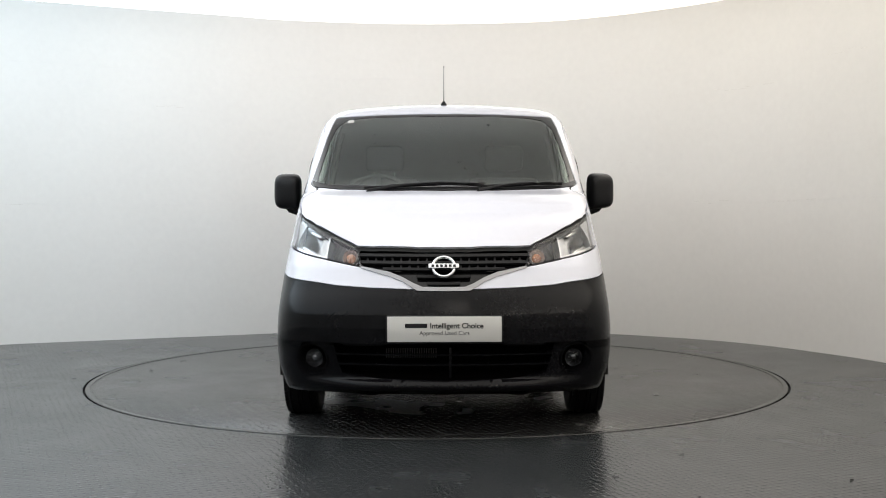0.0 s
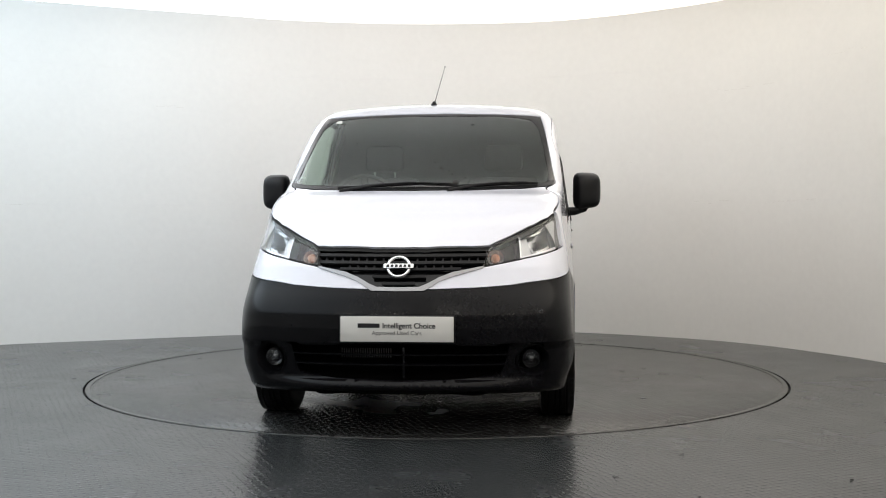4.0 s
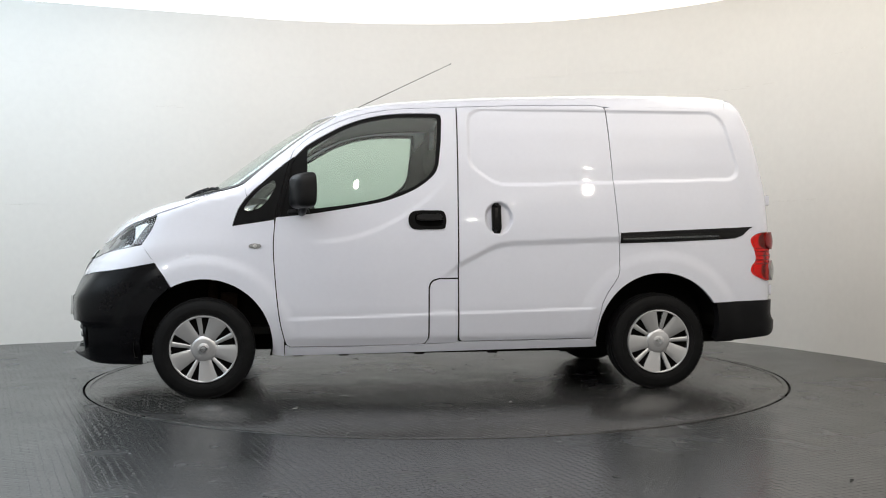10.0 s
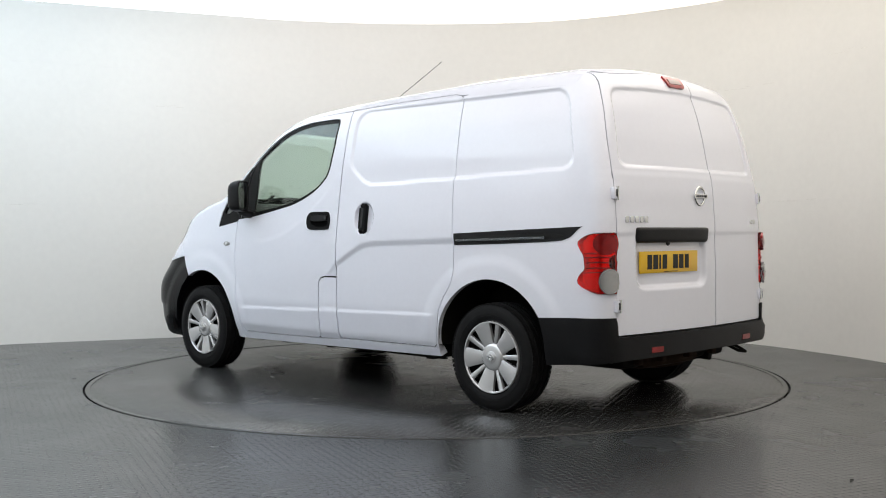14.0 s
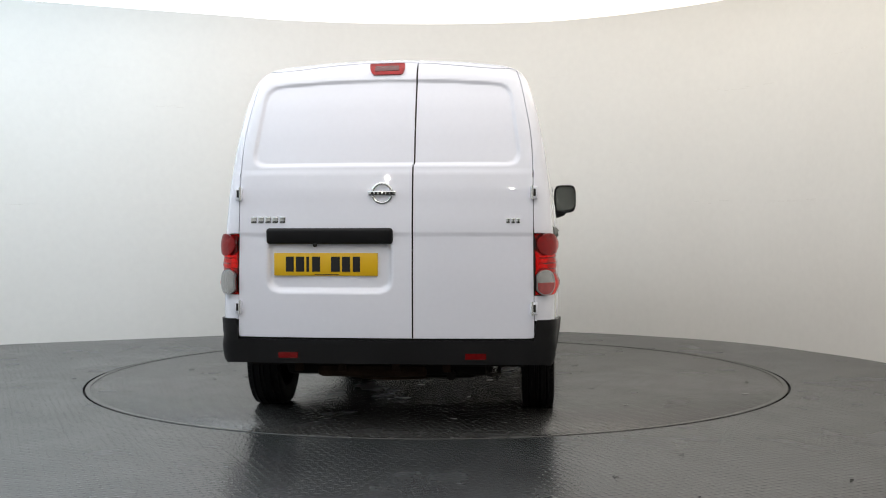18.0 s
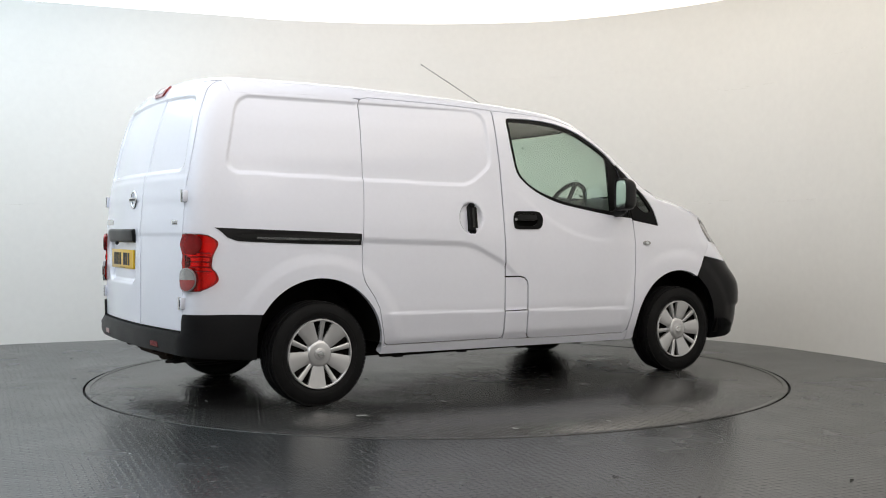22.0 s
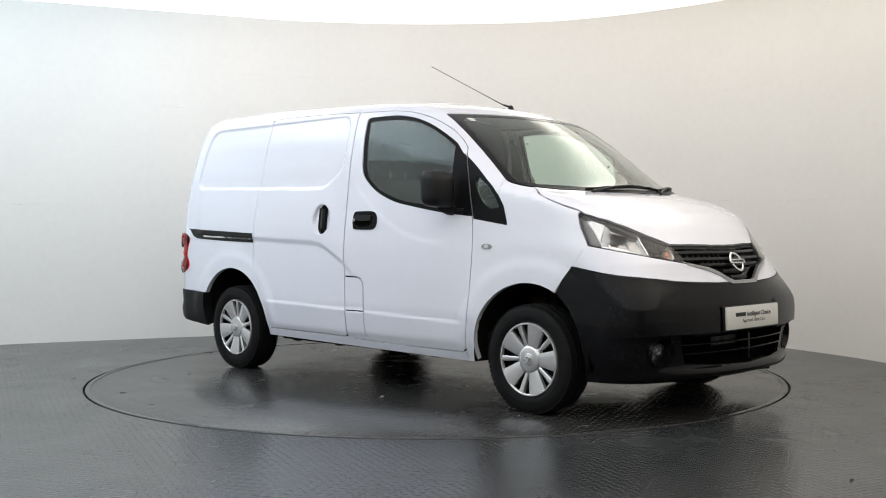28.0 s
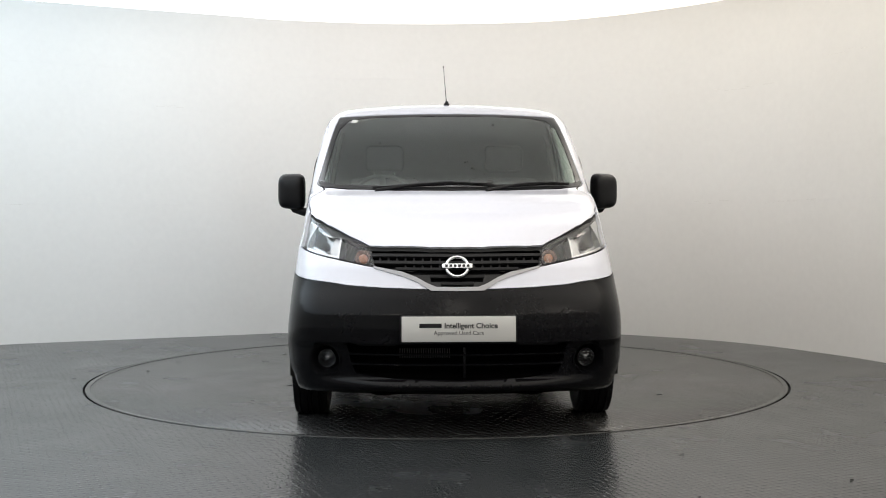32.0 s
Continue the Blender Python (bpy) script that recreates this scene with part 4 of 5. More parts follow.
def badge(parent, m, r):
    """A chrome ring with a plain bar across it."""
    bm = bmesh.new()
    ring = []
    n, k = 48, 10
    for i in range(n):
        a = 2 * math.pi * i / n
        ring.append([bm.verts.new(m @ Vector((.006 * math.sin(2 * math.pi * j / k), (r + .15 * r * math.cos(2 * math.pi * j / k)) * math.cos(a), (r + .15 * r * math.cos(2 * math.pi * j / k)) * math.sin(a)))) for j in range(k)])
    for i in range(n):
        for j in range(k):
            bm.faces.new((ring[i][j], ring[(i + 1) % n][j], ring[(i + 1) % n][(j + 1) % k], ring[i][(j + 1) % k]))
    bmesh.ops.recalc_face_normals(bm, faces=list(bm.faces))
    emblem = part("emblem", bm, CHROME, parent, "chrome ring emblem")
    bm = bmesh.new()
    box(bm, -.004, .010, -r * 1.42, r * 1.42, -r * .25, r * .25, .004, m)
    part("emblem_bar", bm, CHROME, emblem)
    bm = bmesh.new()
    for i in range(6):
        y = (i - 2.5) * r * .40
        box(bm, .0095, .0112, y - r * .13, y + r * .13, -r * .13, r * .13, 0, m)
    part("emblem_mark", bm, INK, emblem, smooth=False)


badge(VAN, pose(2.108, 0, .800, 0, -28, 0), .0505)

for mirror in (False, True):
    s = -1 if mirror else 1
    loop = [flat("round", p) for p in LAMP]
    lamp = skin("headlamp", "round", shrink(loop, .003), SMOKE, VAN, off=-.090, thick=0, grid=.05, mirror=mirror, label="clear headlamp with a chrome reflector and amber indicator")
    skin("housing_wall", "round", loop, SMOKE, lamp, holes=[shrink(resample(loop, .02), .004)], gap=.0015, off=-.006, thick=.075, grid=.016, mirror=mirror)
    lens = skin("lens", "round", loop, CLEAR, lamp, gap=.0025, off=0, thick=.003, grid=.016, mirror=mirror, back=True)
    lens.visible_shadow = False
    # main reflector: a deep bowl with a shaded bulb in it
    main = [flat("round", p) for p in [(1.912, .637, .857), (1.87, .69, .872), (1.782, .752, .888), (1.757, .738, .93), (1.735, .700, 1.006), (1.80, .640, .982), (1.842, .592, .958)]]
    cu, cv = flat("round", (1.83, .680, .918))
    skin("reflector", "round", main, LAMP_SILVER, lamp, off=lambda q: -.078 + .062 * np.minimum(((q[:, 0] - cu) / .105) ** 2 + ((q[:, 1] - cv) / .072) ** 2, 1), thick=.01, grid=.012, mirror=mirror)
    p, n = land("round", [(cu, cv)])
    ahead = Vector((n[0][0], s * n[0][1], n[0][2])).lerp(Vector((1, 0, 0)), .5).normalized()
    at = Matrix.Translation((p[0][0] - .055 * n[0][0], s * (p[0][1] - .055 * n[0][1]), p[0][2] - .055 * n[0][2])) @ ahead.to_track_quat("X", "Z").to_matrix().to_4x4()
    bm = bmesh.new()
    lathe(bm, [(-.03, .016), (.004, .016), (.012, .013), (.016, .008), (.017, .0005)], 24, "x")
    bmesh.ops.transform(bm, matrix=at, verts=list(bm.verts))
    part("bulb_shade", bm, GLOSS_BLACK, lamp)
    bm = bmesh.new()
    lathe(bm, [(-.026, .028), (-.016, .029), (-.012, .026), (-.018, .022), (-.026, .020)], 28, "x")
    bmesh.ops.transform(bm, matrix=at, verts=list(bm.verts))
    part("bulb_collar", bm, CHROME, lamp)
    # stepped facets across the bowl, over and under the bulb
    for z0, d, count in ((.960, .030, 6), (.884, .026, 7)):
        for k in range(count):
            y0 = .636 + .0135 * k
            u0 = flat("round", (1.845 - .55 * (y0 - .66), y0, z0))[0]
            v0 = z0 + .24 * (y0 - .66)
            skin("facet", "round", [(u0 - .0055, v0 - .006), (u0 + .0055, v0 - .004), (u0 + .0045, v0 + .007), (u0 - .0045, v0 + .005)], CHROME, lamp, off=lambda q, v0=v0, d=d: -d - .6 * (q[:, 1] - v0), thick=.006, grid=.02, mirror=mirror)
    second = [flat("round", p) for p in [(1.786, .748, .890), (1.730, .740, .964), (1.692, .746, 1.010), (1.701, .730, 1.020), (1.757, .682, .997), (1.764, .735, .928)]]
    skin("side_reflector", "round", second, REFLECTOR, lamp, off=-.010, thick=.03, grid=.02, mirror=mirror)
    plain = [flat("round", p) for p in [(1.953, .573, .839), (1.910, .640, .856), (1.840, .596, .958), (1.873, .562, .940)]]
    skin("inner_panel", "round", plain, PANEL_SILVER, lamp, off=lambda q: -.020 - .25 * np.maximum(q[:, 0] - plain[0][0], 0), thick=.02, grid=.016, mirror=mirror)
    # bright wall between headlamp and indicator, and the bright ledge under the bowl
    fin = [flat("round", p) for p in [(1.957, .567, .837), (1.952, .573, .839), (1.872, .563, .941), (1.876, .556, .939)]]
    skin("fin", "round", fin, REFLECTOR, lamp, off=-.012, thick=.062, grid=.02, mirror=mirror)
    low_edge = [flat("round", p) for p in [(1.955, .575, .837), (1.87, .69, .866), (1.785, .752, .883)]]
    skin("ledge", "round", low_edge + [(u, v + .011) for u, v in low_edge[::-1]], REFLECTOR, lamp, off=-.014, thick=.030, grid=.016, mirror=mirror)
    top_edge_line = [flat("round", p) for p in [(1.875, .548, .940), (1.80, .634, .987), (1.72, .703, 1.019), (1.665, .735, 1.040)]]
    skin("hood_band", "round", top_edge_line + [(u, v - .012) for u, v in top_edge_line[::-1]], TRIM, lamp, off=-.012, thick=.03, grid=.016, mirror=mirror)
    # indicator: a silvered cup with an amber bulb
    p, n = land("round", [flat("round", (1.99, .452, .850))])
    ahead = Vector((n[0][0], s * n[0][1], n[0][2])).lerp(Vector((1, 0, 0)), .4).normalized()
    at = Matrix.Translation((p[0][0] - .018 * n[0][0], s * (p[0][1] - .018 * n[0][1]), p[0][2] - .018 * n[0][2])) @ ahead.to_track_quat("X", "Z").to_matrix().to_4x4()
    bm = bmesh.new()
    lathe(bm, [(-.040, .004), (-.034, .020), (-.016, .031), (.0, .035), (.002, .037), (-.02, .038)], 32, "x")
    bmesh.ops.transform(bm, matrix=at, verts=list(bm.verts))
    cup = part("indicator", bm, REFLECTOR, lamp, "silvered indicator cup with an amber bulb")
    bm = bmesh.new()
    bmesh.ops.create_uvsphere(bm, u_segments=20, v_segments=12, radius=.023, matrix=at @ Matrix.Translation((-.018, 0, 0)))
    part("indicator_bulb", bm, AMBER, cup)
    for k in range(9):
        y = .412 + .015 * k
        u0 = flat("round", (2.01 - .7 * (y - .40), y, .85))[0]
        skin("lens_flute", "round", [(u0 - .0005, .812 + .20 * (y - .40)), (u0 + .0005, .812 + .20 * (y - .40)), (u0 + .0005, .875 + .30 * (y - .40)), (u0 - .0005, .875 + .30 * (y - .40))], STRIP, lamp, off=-.006, thick=.002, grid=.03, mirror=mirror)
    # ribbed band at the lamp's rear end
    hatch = [flat("round", p) for p in [(1.782, .750, .890), (1.724, .777, .900), (1.640, .752, 1.036), (1.648, .742, 1.040), (1.684, .744, 1.014), (1.727, .736, .964)]]
    skin("lamp_band", "round", hatch, SMOKE, lamp, off=-.016, thick=.02, grid=.02, mirror=mirror)
    for k in range(11):
        z0 = .902 + .0112 * k
        x0 = float(np.interp(z0, [.889, .966, 1.019, 1.05], [1.782, 1.727, 1.688, 1.652])) - .004
        x1 = float(np.interp(z0, [.898, 1.048], [1.721, 1.632])) + .004
        skin("lamp_rib", "side", [(x0, z0), (x1, z0 + .004), (x1, z0 + .0085), (x0, z0 + .0045)], STRIP, lamp, off=-.0145, thick=.003, grid=.03, mirror=mirror)

# lower intake and fog lamps
intake_back = skin("intake", "round", shrink(resample(intake, .03), -.02), RECESS_BLACK, front_bumper, off=-.085, thick=0, grid=.05)
for z, h in ((.392, .0034), (.345, .0034)):
    line = [flat("round", (2.20 - .25 * y * y, y, z)) for y in np.linspace(-.53, .53, 15)]
    skin("intake_bar", "round", strip("round", line, h), BUMPER, front_bumper, off=-.009, thick=.03, grid=.05)
for y in (.03,):
    bm = bmesh.new()
    box(bm, 2.10 - .25 * y * y, 2.165 - .25 * y * y, y - .006, y + .006, .285, .43, .002)
    part("intake_post", bm, BUMPER, front_bumper)
bm = bmesh.new()
for k in range(22):
    box(bm, 2.118, 2.122, -.27 + .011 * k, -.266 + .011 * k, .375, .420)
tagged(part("radiator_fins", bm, SMOKE, front_bumper, smooth=False), kind="stuff")
for s in (1, -1):
    bm = bmesh.new()
    lathe(bm, [(-.006, .085), (.006, .080), (.006, .074), (-.012, .068), (-.030, .060), (-.062, .050)], 40, "x")
    p, n = land("round", [(fu, fv)])
    ahead = Vector((n[0][0], s * n[0][1], n[0][2])).lerp(Vector((1, 0, 0)), .25).normalized()
    m = Matrix.Translation((p[0][0] - .015 * n[0][0], s * (p[0][1] - .015 * n[0][1]), p[0][2])) @ ahead.to_track_quat("X", "Z").to_matrix().to_4x4()
    bmesh.ops.transform(bm, matrix=m, verts=list(bm.verts))
    fog = part("fog_lamp", bm, BUMPER, VAN, "round fog lamp in a black bezel")
    bm = bmesh.new()
    lathe(bm, [(-.055, .044), (-.034, .0435), (-.026, .036), (-.021, .020), (-.020, .0005)], 32, "x")
    bmesh.ops.transform(bm, matrix=m, verts=list(bm.verts))
    lens = part("fog_lens", bm, CLEAR, fog)
    lens.visible_shadow = False
    bm = bmesh.new()
    lathe(bm, [(-.037, .042), (-.050, .032), (-.060, .016), (-.063, .012), (-.045, .011), (-.043, .0005)], 32, "x")
    bmesh.ops.transform(bm, matrix=m, verts=list(bm.verts))
    part("fog_reflector", bm, LAMP_SILVER, fog)

# front plate with its lettering
PLATE_M = pose(2.201, .003, .516, 0, -2, 0)
bm = bmesh.new()
box(bm, -.022, -.008, -.270, .270, -.066, .064, .006, PLATE_M)
part("plate_holder", bm, BLACK_PLASTIC, VAN)
bm = bmesh.new()
box(bm, -.008, .006, -.2625, .2625, -.0585, .0585, .003, PLATE_M)
front_plate = part("front_plate", bm, PLATE_WHITE, VAN, "white dealer plate with dark lettering")
FACE = PLATE_M @ Matrix.Translation((.0064, 0, 0)) @ Matrix(((0, 0, 1, 0), (1, 0, 0, 0), (0, 1, 0, 0), (0, 0, 0, 1)))
text_mesh("lettering", "Intelligent Choice", .0345, INK, front_plate, FACE @ Matrix.Translation((.056, .015, 0)), .0004, .0008)
text_mesh("lettering", "Approved Used Cars", .0268, INK, front_plate, FACE @ Matrix.Translation((0, -.018, 0)), .0004)
bm = bmesh.new()
box(bm, -.0004, .0004, -.181, -.079, -.010, .010, 0, FACE @ Matrix.Translation((0, .016, 0)) @ Matrix(((0, 1, 0, 0), (0, 0, 1, 0), (1, 0, 0, 0), (0, 0, 0, 1))))
part("name_bar", bm, INK, front_plate, smooth=False)

# black cowl along the foot of the windscreen
cowl = [(0, 1.196), (.35, 1.200), (.60, 1.213), (.690, 1.232), (.729, 1.247), (.727, 1.230), (.712, 1.217), (.686, 1.207), (.56, 1.193), (.28, 1.180), (0, 1.178)]
skin("cowl", "front", mirrored(cowl), BLACK_PLASTIC, VAN, off=.001, thick=.01, grid=.03, label="black plastic cowl under the windscreen")

# wipers
def on_screen(y, z, off):
    p, n = land("front", [(y, z)])
    return Vector(p[0] + off * n[0])


for pts, pivot in (([(-.42, 1.184), (-.2, 1.196), (0, 1.205), (.12, 1.203), (.27, 1.188)], (-.40, 1.176)), ([(.20, 1.184), (.34, 1.196), (.49, 1.208), (.64, 1.212)], (.18, 1.174))):
    bm = bmesh.new()
    tube(bm, [on_screen(y, z, .008) for y, z in pts], .0048, 6)
    tube(bm, [on_screen(y, z, .016) for y, z in pts], .0040, 6)
    wiper = part("wiper", bm, BLACK_PLASTIC, VAN, "black windscreen wiper")
    bm = bmesh.new()
    mid = pts[len(pts) // 2]
    tube(bm, [on_screen(*pivot, .005), on_screen((pivot[0] + mid[0]) / 2, (pivot[1] + mid[1]) / 2 + .002, .020), on_screen(mid[0], mid[1], .022)], .009, 8, .0055)
    for k in (.2, .4, .6, .8):
        i = k * (len(pts) - 1)
        j = int(i)
        y, z = (pts[j][q] + (i - j) * (pts[j + 1][q] - pts[j][q]) for q in (0, 1))
        tube(bm, [on_screen(y - .05, z - .001, .009), on_screen(y - .03, z, .020), on_screen(y + .03, z, .020), on_screen(y + .05, z - .001, .009)], .0038, 5)
    bmesh.ops.create_uvsphere(bm, u_segments=12, v_segments=8, radius=.009, matrix=Matrix.Translation(on_screen(*pivot, .0)))
    part("wiper_arm", bm, BLACK_PLASTIC, wiper)
skin("sticker", "front", [(-.575, 1.612), (-.538, 1.612), (-.536, 1.632), (-.571, 1.632)], PLATE_WHITE, VAN, off=-.0012, thick=.001, grid=.03)

def ellipse(cx, cz, a, b, p=2.6, n=40):
    out = []
    for i in range(n):
        t = 2 * math.pi * i / n
        c, s = math.cos(t), math.sin(t)
        out.append((cx + a * abs(c) ** (2 / p) * (1 if c > 0 else -1), cz + b * abs(s) ** (2 / p) * (1 if s > 0 else -1)))
    return out


# specks of dirt on the glass
for y, z, r in [(0.114, 1.31, 0.005), (0.126, 1.305, 0.003), (0.181, 1.276, 0.004), (0.204, 1.23, 0.011), (0.219, 1.232, 0.006), (0.252, 1.255, 0.005), (0.08, 1.346, 0.004), (0.094, 1.348, 0.003), (0.201, 1.403, 0.003), (0.26, 1.586, 0.006), (-0.395, 1.469, 0.004), (-0.403, 1.526, 0.003), (-0.018, 1.565, 0.003), (0.229, 1.491, 0.003), (0.161, 1.295, 0.003), (0.246, 1.36, 0.003)]:
    skin("dirt_speck", "front", ellipse(y, z, r * 1.5, r * 1.2, 2, 9), DIRT, VAN, off=-.0022, thick=0, grid=.02)

# aerial
bm = bmesh.new()
base = Vector((.513, 0, 1.738))
lathe(bm, [(-.01, .020), (.006, .019), (.016, .012), (.024, .007)], 16, "z", base)
aerial = part("aerial", bm, BLACK_PLASTIC, VAN, "thin black rod aerial raked back on the roof")
bm = bmesh.new()
tip = Vector((-.20, 0, 2.083))
tube(bm, [base + Vector((0, 0, .012)), base.lerp(tip, .10)], .0075, 8, .005)
tube(bm, [base.lerp(tip, .08), base.lerp(tip, .5), tip], .0028, 6, .0018)
bmesh.ops.create_uvsphere(bm, u_segments=8, v_segments=6, radius=.005, matrix=Matrix.Translation(tip))
part("rod", bm, BLACK_PLASTIC, aerial)

# --- sides
for mirror in (False, True):
    s = -1 if mirror else 1
    # door mirror: each housing is turned in towards the driver by its own angle
    turn = Matrix.Translation((.785, s * .930, 1.203)) @ Matrix.Rotation(radians(28 if s > 0 else -13), 4, "Z")
    bm = bmesh.new()
    n = 44
    rings = []
    for x, k in ((-.042, .90), (-.039, .965), (-.032, .995), (-.016, 1.0), (.006, .985), (.024, .95), (.040, .89), (.052, .79), (.059, .64), (.063, .40), (.064, .0)):
        # the housing falls away to the front
        rings.append([bm.verts.new(turn @ Vector((x, s * (y - .20 * (x + .04)), z - .10 * (x + .04) + .10 * y * (z < 0)))) for y, z in ellipse(0, 0, .083 * k, .104 * k, 4.4, n)])
    for q0, q1 in zip(rings, rings[1:]):
        for k in range(n):
            bm.faces.new((q0[k], q0[(k + 1) % n], q1[(k + 1) % n], q1[k]))
    rear = rings[0]
    lip = [bm.verts.new(v.co + (turn.to_3x3() @ Vector((.006, 0, 0))) + (turn.translation + turn.to_3x3() @ Vector((-.04, 0, 0)) - v.co) * .07) for v in rear]
    for k in range(n):
        bm.faces.new((rear[(k + 1) % n], rear[k], lip[k], lip[(k + 1) % n]))
    bmesh.ops.remove_doubles(bm, verts=list(bm.verts), dist=.0005)
    bmesh.ops.recalc_face_normals(bm, faces=list(bm.faces))
    mirror_ob = part("door_mirror", bm, BLACK_PLASTIC, VAN, "black plastic door mirror")
    bm = bmesh.new()
    pts = ellipse(0, 0, .076, .092, 4.4, 36)
    bm.faces.new([bm.verts.new(turn @ Vector((-.035, y, z))) for y, z in pts[::-1]])
    bmesh.ops.recalc_face_normals(bm, faces=list(bm.faces))
    part("mirror_glass", bm, CHROME, mirror_ob)
    bm = bmesh.new()
    tube(bm, [(.80, s * .795, 1.078), (.795, s * .85, 1.080), (.79, s * .905, 1.098), (.79, s * .92, 1.12)], .026, 12, .022)
    box(bm, .75, .88, s * .80 - .020, s * .80 + .020, 1.058, 1.094, .012)
    part("mirror_arm", bm, BLACK_PLASTIC, mirror_ob)
    # front door handle in its black cup
    outline = curve([(-.049, 1.045), (-.046, .998), (-.030, .978), (.06, .975), (.140, .977), (.168, 1.000), (.175, 1.040), (.160, 1.072), (.125, 1.086), (.03, 1.087), (-.030, 1.083)], closed=True, n=4)
    hollow = curve([(-.030, 1.030), (-.020, 1.000), (.04, .993), (.11, 1.000), (.135, 1.030), (.125, 1.066), (.05, 1.070), (-.018, 1.064)], closed=True, n=4)
    plate = skin("door_handle", "side", outline, FRAME_BLACK, VAN, holes=[hollow], off=.005, thick=.016, grid=.014, mirror=mirror, label="black door handle in a black cup")
    skin("cup", "side", shrink(hollow, -.004), RECESS_BLACK, plate, off=.0015, thick=.001, grid=.02, mirror=mirror)
    skin("lever", "side", [(.128, 1.034), (.105, 1.028), (.02, 1.028), (-.022, 1.032), (-.026, 1.060), (0, 1.066), (.09, 1.066), (.124, 1.060)], BLACK_PLASTIC, plate, off=.012, thick=.016, grid=.016, mirror=mirror)
    if mirror:
        skin("key_lock", "side", ellipse(-.034, 1.036, .009, .009, 2, 16), STRIP, plate, off=.009, thick=.004, grid=.02, mirror=mirror)
    # sliding door handle: an upright bar in a white cup
    grip = [(-.381, .962), (-.372, .950), (-.340, .950), (-.326, .970), (-.326, 1.112), (-.340, 1.132), (-.366, 1.132), (-.381, 1.112)]
    slide = skin("slide_handle", "side", grip, FRAME_BLACK, VAN, off=.026, thick=.034, grid=.02, mirror=mirror, label="upright black handle of the sliding door")
    skin("grip_slot", "side", [(-.362, .985), (-.344, .985), (-.344, 1.10), (-.362, 1.10)], GLOSS_BLACK, slide, off=.0268, thick=.001, grid=.02, mirror=mirror)
    # side repeater
    rep = skin("side_repeater", "side", ellipse(1.067, .881, .036, .0145, 2.2), STRIP, VAN, off=.004, thick=.006, grid=.02, mirror=mirror, label="small clear side indicator")
    skin("repeater_lens", "side", ellipse(1.067, .881, .013, .010, 2.2, 20), REFLECTOR, rep, off=.008, thick=.005, grid=.02, mirror=mirror)
    # track of the sliding door
    track = skin("slide_track", "side", [(-1.115, .952), (-1.115, .888), (-1.45, .897), (-1.76, .910), (-1.845, .916), (-1.897, .934), (-1.94, .973), (-1.966, .987), (-1.75, .978), (-1.545, .970)], BLACK_PLASTIC, VAN, off=.003, thick=.006, grid=.03, mirror=mirror, label="black track of the sliding door")
    skin("track_slot", "side", [(-1.125, .906), (-1.125, .932), (-1.5, .946), (-1.80, .953), (-1.86, .945), (-1.80, .928), (-1.5, .916)], MATT_BLACK, track, off=.0042, thick=.001, grid=.05, mirror=mirror)
    skin("track_rail", "side", [(-1.13, .910), (-1.13, .921), (-1.5, .932), (-1.74, .939), (-1.74, .927), (-1.5, .920)], CHROME, track, off=.0055, thick=.001, grid=.05, mirror=mirror)
    # tail lamp
    loop = [flat("hind", on_side(q)) for q in TAIL_LAMP] + [flat("hind", p) for p in SEAM_3D if .65 < p[2] < .96][::-1]
    def bulge(q):
        return .004 + .018 * (np.exp(-((q[:, 1] - .90) / .040) ** 2) + np.exp(-((q[:, 1] - .712) / .038) ** 2)) + .006 * np.exp(-((q[:, 1] - .805) / .018) ** 2)
    def cells(q):
        deep = np.full(len(q), -.012)
        for c, h in ((.903, .050), (.806, .045), (.712, .050)):
            deep = np.where(np.abs(q[:, 1] - c) < h, bulge(q) - .040 + .030 * ((q[:, 1] - c) / h) ** 2, deep)
        return deep
    tail = skin("tail_lamp", "hind", loop, RED_CELL, VAN, gap=.004, off=cells, thick=.01, grid=.010, mirror=mirror, label="red tail lamp with round lenses")
    glass = skin("red_lens", "hind", loop, RED_GLASS, tail, gap=.003, off=bulge, thick=.004, back=True, grid=.012, mirror=mirror)
    glass.visible_shadow = False
    skin("lamp_edge", "hind", loop, DARK_RED, tail, holes=[shrink(resample(loop, .012), .0065)], gap=.003, off=lambda q: bulge(q) + .0006, thick=.004, grid=.012, mirror=mirror)
    # thin ribs across the waist and bulges; dark red paints in their streaked shading
    for z, h, inset, mat in ((.757, .0022, .014, DARK_RED), (.779, .003, .010, RED_CLEAR), (.806, .0024, .010, DARK_RED), (.832, .003, .010, RED_CLEAR), (.852, .0022, .014, DARK_RED)):
        x = float(np.interp(z, [.69, .718, .752, .772, .80, .842, .872, .905, .926], [-1.969, -1.951, -1.960, -1.979, -1.983, -1.974, -1.960, -1.950, -1.966]))
        u0, u1 = flat("hind", on_side((x, z)))[0] - inset, flat("hind", (-2.075, .79, z))[0] + (.028 if z > .86 or z < .75 else -.02)
        line = [(u0 + (u1 - u0) * k / 6, z + .004 * math.sin(math.pi * k / 6)) for k in range(7)]
        skin("lamp_rib", "hind", strip("hind", line, h), mat, tail, off=lambda q: bulge(q) + .0012, thick=.003, grid=.012, mirror=mirror)
